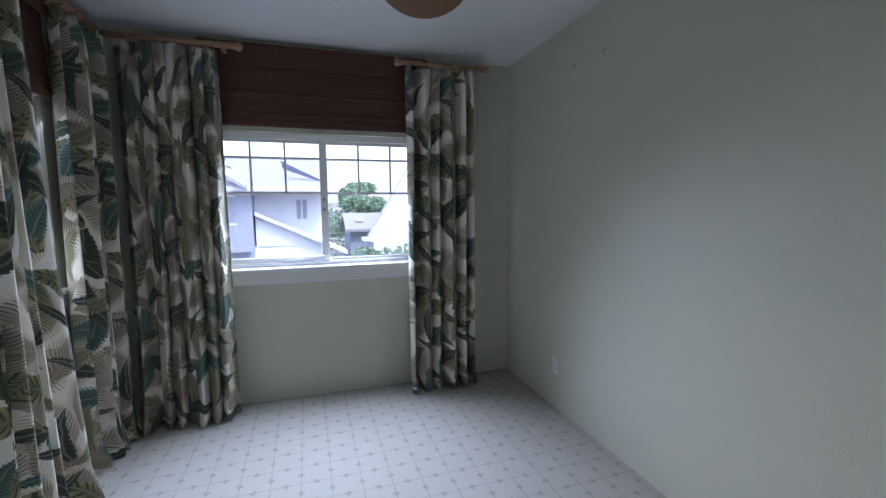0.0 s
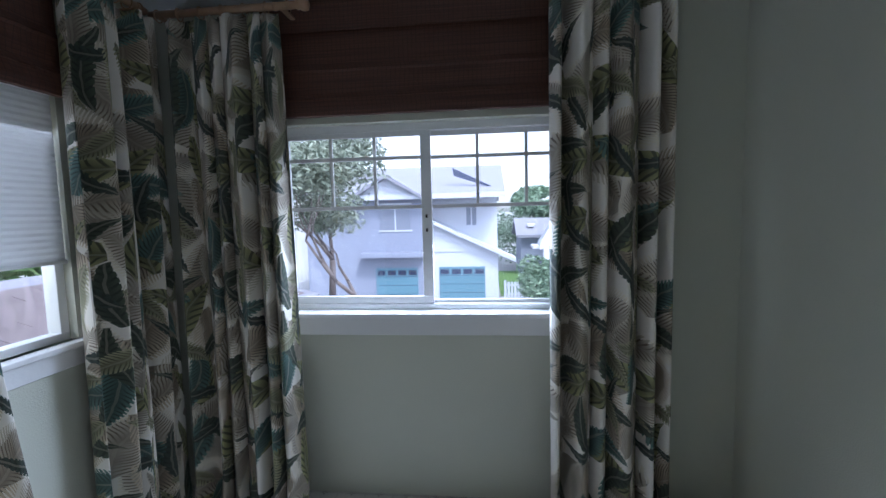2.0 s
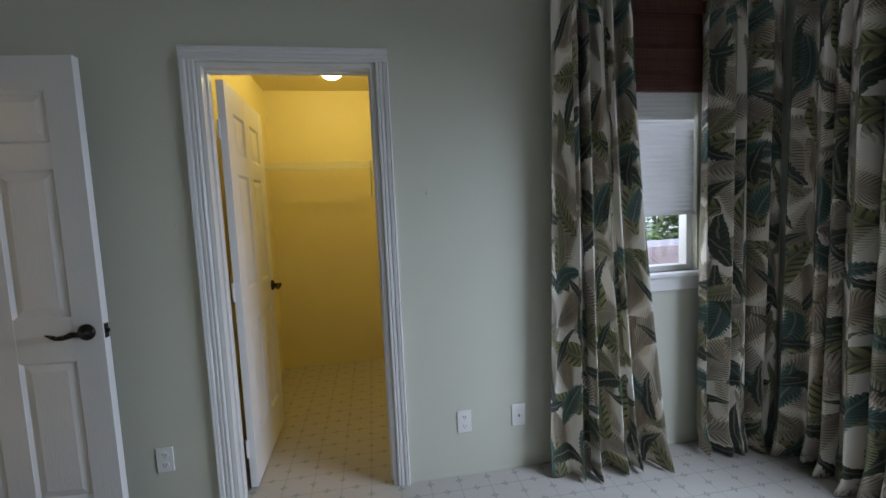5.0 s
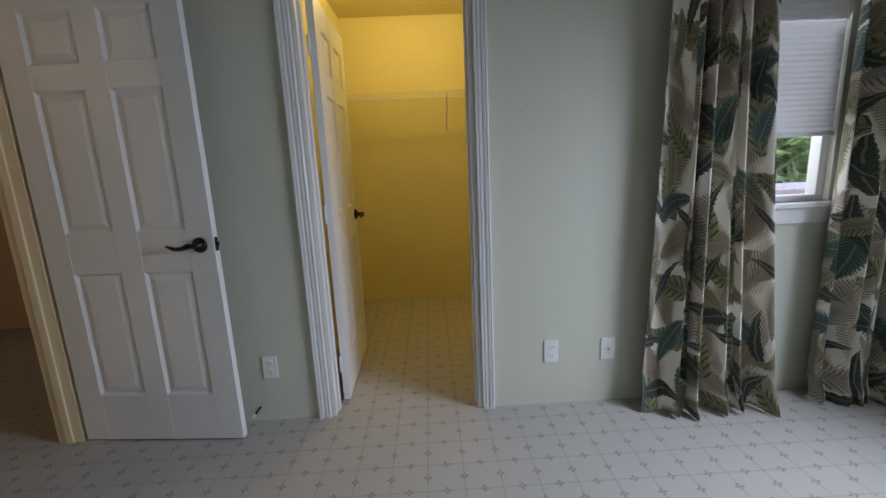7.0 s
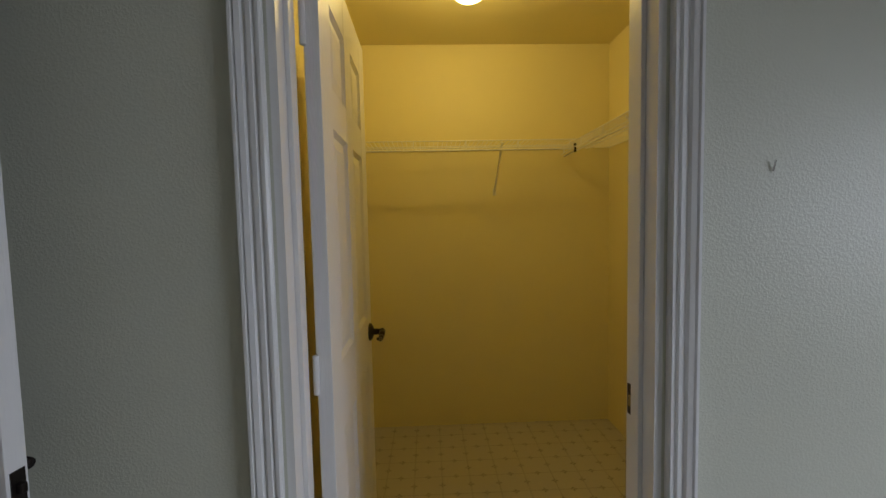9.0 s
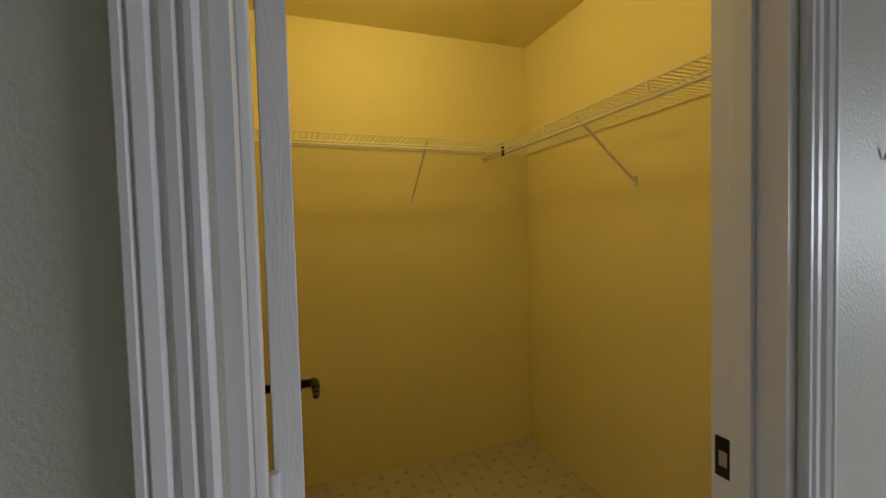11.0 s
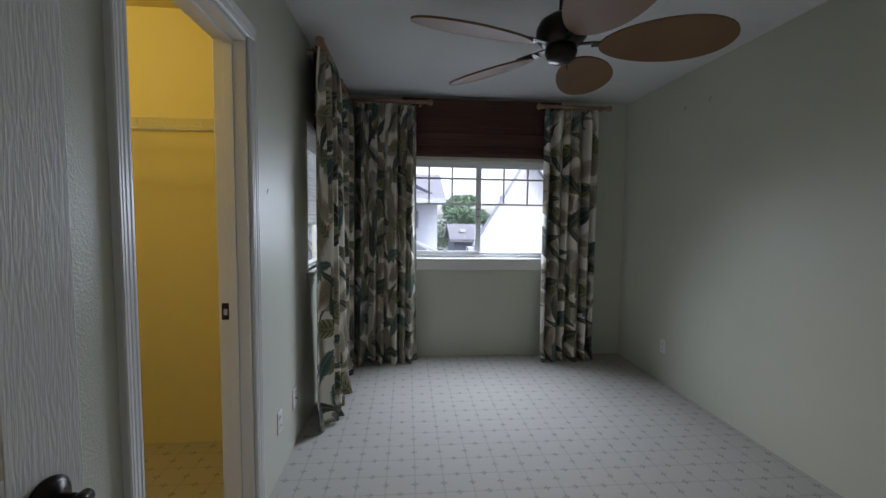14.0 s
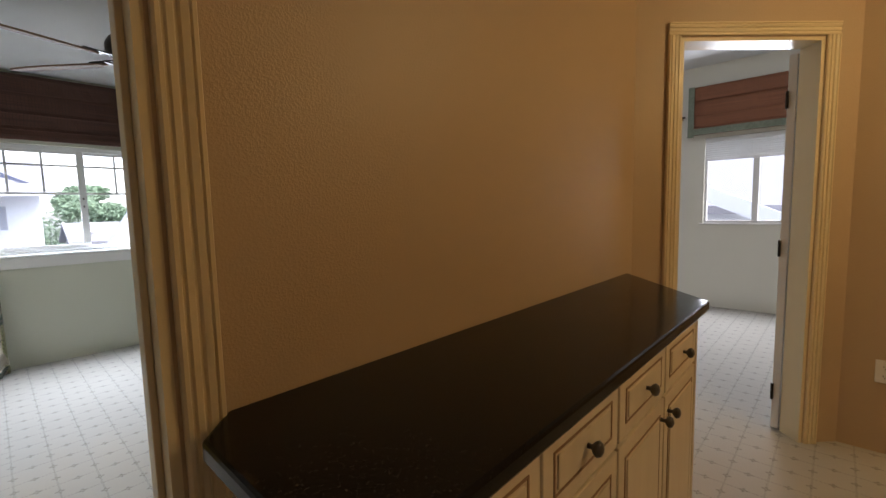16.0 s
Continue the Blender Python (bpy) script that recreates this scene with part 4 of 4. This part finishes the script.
base_unit(0.0, 0.66, "cream glazed cabinet unit under black counter")
base_unit(0.662, 1.345, "cream glazed cabinet unit under black counter")
tagged(part("end_panel", prism([(1.347, FY), (1.370, FY), (1.815, HY - 0.004), (1.347, HY - 0.004)], 0.0, CT - 0.036), CABINET), "cream glazed angled end of the hall cabinet", "cabinet")

# next room: open door leaf and picture rail
six_panel_door("far_door", DIAG @ pose(D2[1] - 0.02, 0.125, 0, 0, 0, 40), 0.70, "white panel door standing open into the next room")
cr = empty("curtain_rod", pose(R2[0] - 0.10, -0.16, 2.31), "dark bronze curtain rod end beside the rust shade", "curtain rod")
part("rod", tube((0, 0, 0), (0, 0.34, 0), 0.012), BRONZE, cr)
part("finial", turned(((0.014, 0), (0.034, 0.02), (0.040, 0.05), (0.028, 0.085), (0.010, 0.10)), 18, pose(0, 0.34, 0, -90, 0, 0)), BRONZE, cr, "", True)
part("bracket", box(0, 0.10, 0.04, 0.07, -0.02, 0.02, 0.003), BRONZE, cr)
hl = empty("hall_light", pose(1.75, -2.75, CZ), "white glass dome light on the hall ceiling", "ceiling light")
part("base_ring", turned(((0.145, -0.018), (0.15, -0.010), (0.15, 0.0)), 36), TRIM, hl, "", True)
gd = part("dome", turned([(0.145 * math.cos(a), -0.018 - 0.165 * math.sin(a)) for a in [math.pi / 2 * i / 10 for i in range(10)]][::-1], 36), DOME, hl, "glowing white glass dome", True)
gd.visible_shadow = False


# ---- outside ----
GZ = -2.6
HZ = -3.6
structure("ground", box(-900, 900, -900, 1600, GZ - 0.5, GZ), ASPHALT, "pale paved ground round the houses", "ground")
structure("lawn", box(1.4, 4.2, 21.6, 30, GZ, GZ + 0.03), GRASS, "green lawn beside the neighbour's house", "lawn")


def gable_roof(x0, x1, y0, y1, z0, z1, along="y", th=0.18):
    bm = bmesh.new()
    if along == "y":
        xm = (x0 + x1) / 2
        sec = [(x0, z0), (xm, z1), (x1, z0), (x1, z0 - th), (xm, z1 - th), (x0, z0 - th)]
        a = [bm.verts.new((x, y0, z)) for x, z in sec]
        b = [bm.verts.new((x, y1, z)) for x, z in sec]
    else:
        ym = (y0 + y1) / 2
        sec = [(y0, z0), (ym, z1), (y1, z0), (y1, z0 - th), (ym, z1 - th), (y0, z0 - th)]
        a = [bm.verts.new((x0, y, z)) for y, z in sec]
        b = [bm.verts.new((x1, y, z)) for y, z in sec]
    k = len(sec)
    for i in range(k):
        bm.faces.new((a[i], a[(i + 1) % k], b[(i + 1) % k], b[i]))
    bm.faces.new((a[0], a[1], a[4], a[5]))
    bm.faces.new((a[1], a[2], a[3], a[4]))
    bm.faces.new((b[0], b[1], b[4], b[5]))
    bm.faces.new((b[1], b[2], b[3], b[4]))
    bmesh.ops.recalc_face_normals(bm, faces=bm.faces)
    return bm


def neighbour():
    y = 26.0
    e = empty("neighbour_house", Matrix.Translation((0.128, 0.312, 0.284)) @ Matrix.Scale(0.8, 4), "two-storey white stucco house with blue garage doors", "house")
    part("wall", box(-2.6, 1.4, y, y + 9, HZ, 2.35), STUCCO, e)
    part("wall", box(-9.5, -2.6, y - 1.2, y + 8, HZ, 2.35), STUCCO2, e, "grey stucco wall with bluish haze in its colour")
    part("wall", box(-2.6, 1.4, y - 0.8, y - 0.01, HZ, -0.75), STUCCO, e)
    bm = gable_roof(-9.9, 1.8, y - 1.7, y + 9.4, 2.45, 4.5, "x")
    rf = part("roof", bm, ROOFGREY, e, "grey shingle roof")
    part("roof", gable_roof(-6.6, -2.7, y - 2.0, y + 3, 2.45, 3.6), ROOFGREY, e, "grey shingle gable")
    part("gable_wall", prism([(0, 0), (1.95, 1.1), (3.9, 0)], 0, 0.1), STUCCO, e, "", False, Matrix.Translation((-6.6, y - 1.5, 2.3)) @ pose(0, 0, 0, 90, 0, 0))
    part("fascia", box(-9.9, 1.8, y - 1.78, y - 1.7, 2.22, 2.5), STUCCO, e)
    # lean-to roof over the right garage
    bm = bmesh.new()
    for sx, sz in ((-2.5, 1.15), (2.35, -1.15)):
        for yy in (y - 1.2, y + 0.2):
            for dz in (0, -0.2):
                bm.verts.new((sx, yy, sz + dz))
    bmesh.ops.convex_hull(bm, input=bm.verts)
    part("lean_to_roof", bm, STUCCO, e, "white edged sloping roof")
    bm = prism([(-2.5, -0.76), (-2.5, 0.95), (1.35, -0.76)], 0, 0.1)
    part("lean_to_wall", bm, STUCCO, e, "", False, Matrix.Translation((0, y - 0.75, 0)) @ pose(0, 0, 0, 90, 0, 0))
    for x0, x1, yy, z1 in ((-1.94, 0.66, y - 0.8, -1.62), (-5.5, -3.1, y - 1.2, -1.6)):
        g = part("garage_door", box(x0, x1, yy - 0.05, yy - 0.005, HZ, z1), GARAGE, e, "blue sectional garage door")
        for i in range(4):
            a = x0 + (x1 - x0) * i / 4 + 0.07
            part("pane", box(a, a + (x1 - x0) / 4 - 0.14, yy - 0.06, yy - 0.05, z1 - 0.42, z1 - 0.14), PANEL, g)
        for i in range(1, 4):
            zz = HZ + (z1 - HZ) * i / 4
            part("groove", box(x0, x1, yy - 0.055, yy - 0.05, zz - 0.012, zz + 0.012), PANEL, g)
    for x0, x1, z0, z1, yy in ((-5.15, -3.45, 0.55, 1.95, y - 1.2), (-0.37, 0.20, 0.70, 1.80, y)):
        w = part("window", box(x0, x1, yy - 0.05, yy - 0.004, z0, z1), WINDOWGREY, e, "louvred window")
        part("frame", box(x0 - 0.09, x1 + 0.09, yy - 0.045, yy - 0.003, z1, z1 + 0.1), STUCCO, w)
        part("frame", box(x0 - 0.09, x1 + 0.09, yy - 0.045, yy - 0.003, z0 - 0.1, z0), STUCCO, w)
        part("frame", box((x0 + x1) / 2 - 0.04, (x0 + x1) / 2 + 0.04, yy - 0.07, yy - 0.05, z0, z1), STUCCO, w)
        for i in range(9):
            zz = z0 + (z1 - z0) * (i + 0.5) / 9
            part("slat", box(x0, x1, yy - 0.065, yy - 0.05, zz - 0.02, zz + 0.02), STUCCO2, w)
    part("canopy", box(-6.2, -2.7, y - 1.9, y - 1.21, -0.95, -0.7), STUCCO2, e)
    for i in range(4):
        bm = box(0, 1.05, 0, 1.6, 0, 0.05)
        part("solar_panel", bm, PANEL, e, "dark tilted solar panel", False, Matrix.Translation((-2.6 + i * 1.1, y + 0.2, 3.05)) @ pose(0, 0, 0, 18, 0, 0))
    part("solar_wedge", prism([(-1.1, 3.95), (1.75, 2.55), (-1.0, 3.5)], 0, 0.08), PANEL, e, "", False, Matrix.Translation((0, y - 0.5, 0)) @ pose(0, 0, 0, 90, 0, 0))
    return e


neighbour()


def right_house():
    """A gable end: wall, overhanging roof slopes with boards along both rakes, and the house body behind."""
    e = empty("gabled_house", pose(0, 0, 0), "white house with steep gable beyond the fence", "house")
    ax, az, half, rise, y = 5.9, 4.7, 2.85, 4.7, 20.0
    part("wall", box(6.2, 13, y + 0.9, y + 9, GZ, 3.0), WHITEWASH, e)
    part("gable", prism([(ax - half + 0.22, 0.0), (ax - half + 0.22, GZ), (ax + half, GZ), (ax + half, 0.0), (ax, az - 0.35)], 0, 0.3), WHITEWASH, e, "", False, Matrix.Translation((0, y + 0.75, 0)) @ pose(0, 0, 0, 90, 0, 0))
    part("roof", gable_roof(ax - half, ax + half, y + 0.08, y + 1.0, az - rise, az, "y", 0.22), STUCCO, e, "pale gable roof")
    for sx in (-1, 1):
        bm = bmesh.new()
        for u in (0, 1):
            for yy in (y, y + 0.08):
                for dz in (0.04, -0.30):
                    bm.verts.new((ax + sx * half * u, yy, az - rise * u + dz))
        bmesh.ops.convex_hull(bm, input=bm.verts)
        part("bargeboard", bm, WHITEWASH, e, "white bargeboard")
    part("eave", box(2.75, 3.3, y + 0.1, y + 1.0, -0.22, -0.08), WHITEWASH, e)
    return e


right_house()


def far_house():
    e = empty("distant_house", pose(0, 0, 0), "small dark-roofed house among trees", "house")
    part("wall", box(2.9, 4.9, 28.2, 32, GZ, 0.1), STUCCO2, e)
    part("roof", gable_roof(2.6, 5.2, 27.8, 32.4, -0.05, 0.95, "x"), ROOFGREY, e, "dark roof")
    part("skylight", box(3.4, 3.8, 28.6, 29.0, 0.42, 0.62), WHITEWASH, e, "white skylight hood")


far_house()


def leaf_cloud(name, blobs, count, size, seed, material, parent, long=1.6):
    """A crown of single leaves scattered through overlapping clumps."""
    rnd = random.Random(seed)
    verts, faces = [], []
    for _ in range(count):
        c, r = blobs[rnd.randrange(len(blobs))]
        while True:
            p = Vector((rnd.uniform(-1, 1), rnd.uniform(-1, 1), rnd.uniform(-1, 1)))
            if 0.25 < p.length < 1:
                break
        p = Vector(c) + Vector((p.x * r[0], p.y * r[1], p.z * r[2]))
        m = Euler((rnd.uniform(0, 6.3), rnd.uniform(0, 6.3), rnd.uniform(0, 6.3))).to_matrix()
        s = size * rnd.uniform(0.6, 1.4)
        k = len(verts)
        for q in ((0, -long * s, 0), (0.5 * s, 0, 0.1 * s), (0, long * s, 0), (-0.5 * s, 0, 0.1 * s)):
            verts.append(tuple(p + m @ Vector(q)))
        faces.append((k, k + 1, k + 2, k + 3))
    me = bpy.data.meshes.new(name)
    me.from_pydata(verts, [], faces)
    me.materials.append(material)
    ob = new(name, me)
    ob.parent = parent
    return ob


def tree(base, height, spread, seed, label, leaves=6000, size=0.07, material=None):
    rnd = random.Random(seed)
    e = empty("tree", Matrix.Translation(base), label, "tree")
    tips = []
    bm = bmesh.new()

    def limb(a, d, length, r, depth):
        p = Vector(a)
        for _ in range(3):
            d = (d + Vector((rnd.uniform(-0.3, 0.3), rnd.uniform(-0.3, 0.3), rnd.uniform(-0.05, 0.25)))).normalized()
            q = p + d * length / 3
            tube(p, q, r, r * 0.8, 7, bm)
            r *= 0.8
            p = q
        if depth == 0:
            tips.append(p)
            return
        for _ in range(3):
            nd = (d + Vector((rnd.uniform(-1, 1) * spread, rnd.uniform(-1, 1) * spread, rnd.uniform(-0.3, 0.5)))).normalized()
            limb(p, nd, length * 0.62, r * 0.7, depth - 1)

    limb((0, 0, 0), Vector((0.05, 0, 1)), height * 0.36, height * 0.018, 3)
    part("trunk", bm, BARK, e, "forking grey-brown trunk and limbs", True)
    blobs = [(tuple(t), (rnd.uniform(0.5, 0.95),) * 2 + (rnd.uniform(0.3, 0.6),)) for t in tips]
    leaf_cloud("crown", blobs, leaves, size, seed + 5, material or LEAF, e)
    return e


tree((-3.3, 11.6, GZ), 8.2, 1.2, 17, "spreading small-leaved street tree outside the window", 8500, 0.045)
tree((-1.7, 10.5, GZ), 7.0, 1.3, 4, "spreading small-leaved street tree outside the window", 8500, 0.045)
tree((3.4, 36, GZ), 6.8, 0.9, 9, "leafy garden tree behind the lawn", 7000, 0.13, LEAF_HAZY)
tree((5.4, 38, GZ), 7.2, 0.9, 12, "leafy garden tree behind the lawn", 7000, 0.14, LEAF_HAZY)
for i, (x, y, r) in enumerate(((2.9, 18.2, 1.15), (4.1, 17.8, 1.3), (2.4, 34.0, 2.5), (5.6, 34.5, 2.6))):
    s = empty("shrub", Matrix.Translation((x, y, GZ)), "rounded leafy green garden shrub", "shrub")
    rnd = random.Random(i)
    leaf_cloud("foliage", [((rnd.uniform(-r, r) * 0.5, rnd.uniform(-r, r) * 0.5, r * rnd.uniform(0.5, 1.5)), (r * 0.6, r * 0.6, r * 0.5)) for _ in range(9)], 3200, 0.08, 30 + i, LEAF_HAZY, s)
fe = empty("fence", pose(1.5, 20.6, GZ), "low white picket garden fence", "fence")
for i in range(26):
    part("picket", box(i * 0.15, i * 0.15 + 0.11, 0, 0.025, 0.05, 0.85 + 0.08 * (i % 6 == 0), 0.01), STUCCO, fe)
for z in (0.25, 0.65):
    part("rail", box(0, 3.9, 0.026, 0.06, z, z + 0.08), STUCCO, fe)

# west side: the neighbouring roof slope and palms beyond
rs = empty("lower_roof", pose(-2.6, 3.4, -0.08), "low grey-pink shingled roof outside the small window", "roof")
part("deck", box(-3.2, 0.0, -1.2, 6.0, -0.1, 0.0), ROOFGREY, rs, "", False, pose(0, 0, 0, 0, 14, 0))
sh = mesh_of("shingle", box(0, 0.24, 0, 0.92, 0.0, 0.02, 0.003), SHINGLE)
for i in range(12):
    for j in range(7):
        ob = new("shingle", sh)
        ob.parent = rs
        ob.matrix_basis = pose(0, 0, 0, 0, 14, 0) @ Matrix.Translation((-0.22 - 0.235 * i, -1.15 + 0.93 * j + 0.4 * (i % 2), 0.004)) @ pose(0, 0, 0, 0, 3, 0)
for i, (x, y) in enumerate(((-8.5, 5.5), (-9.0, 8.0), (-8.2, 3.0), (-9.5, 10.5))):
    s = empty("palm_shrub", Matrix.Translation((x, y, GZ)), "bright green palm fronds and shrubs", "shrub")
    rnd = random.Random(60 + i)
    leaf_cloud("foliage", [((rnd.uniform(-1, 1), rnd.uniform(-1.4, 1.4), rnd.uniform(1.5, 6.0)), (0.8, 0.9, 0.8)) for _ in range(14)], 4200, 0.08, 70 + i, LEAF_BRIGHT, s, 3.5)
# east side: plain neighbouring roof seen through the next room's window
eh = empty("roof_house", pose(0, 0, 0), "white house with sloping eaves past the next room", "house")
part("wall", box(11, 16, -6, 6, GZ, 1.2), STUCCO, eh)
part("roof", gable_roof(10.6, 16.4, -6.5, 6.5, 1.2, 3.2, "y"), ROOFGREY, eh, "grey roof")
bm = bmesh.new()
for yy, zz in ((3.5, 3.0), (-3.5, -0.2)):
    for xx in (10.4, 10.55):
        for dz in (0, -0.35):
            bm.verts.new((xx, yy, zz + dz))
bmesh.ops.convex_hull(bm, input=bm.verts)
part("eave_board", bm, STUCCO, eh, "white sloping eave board")
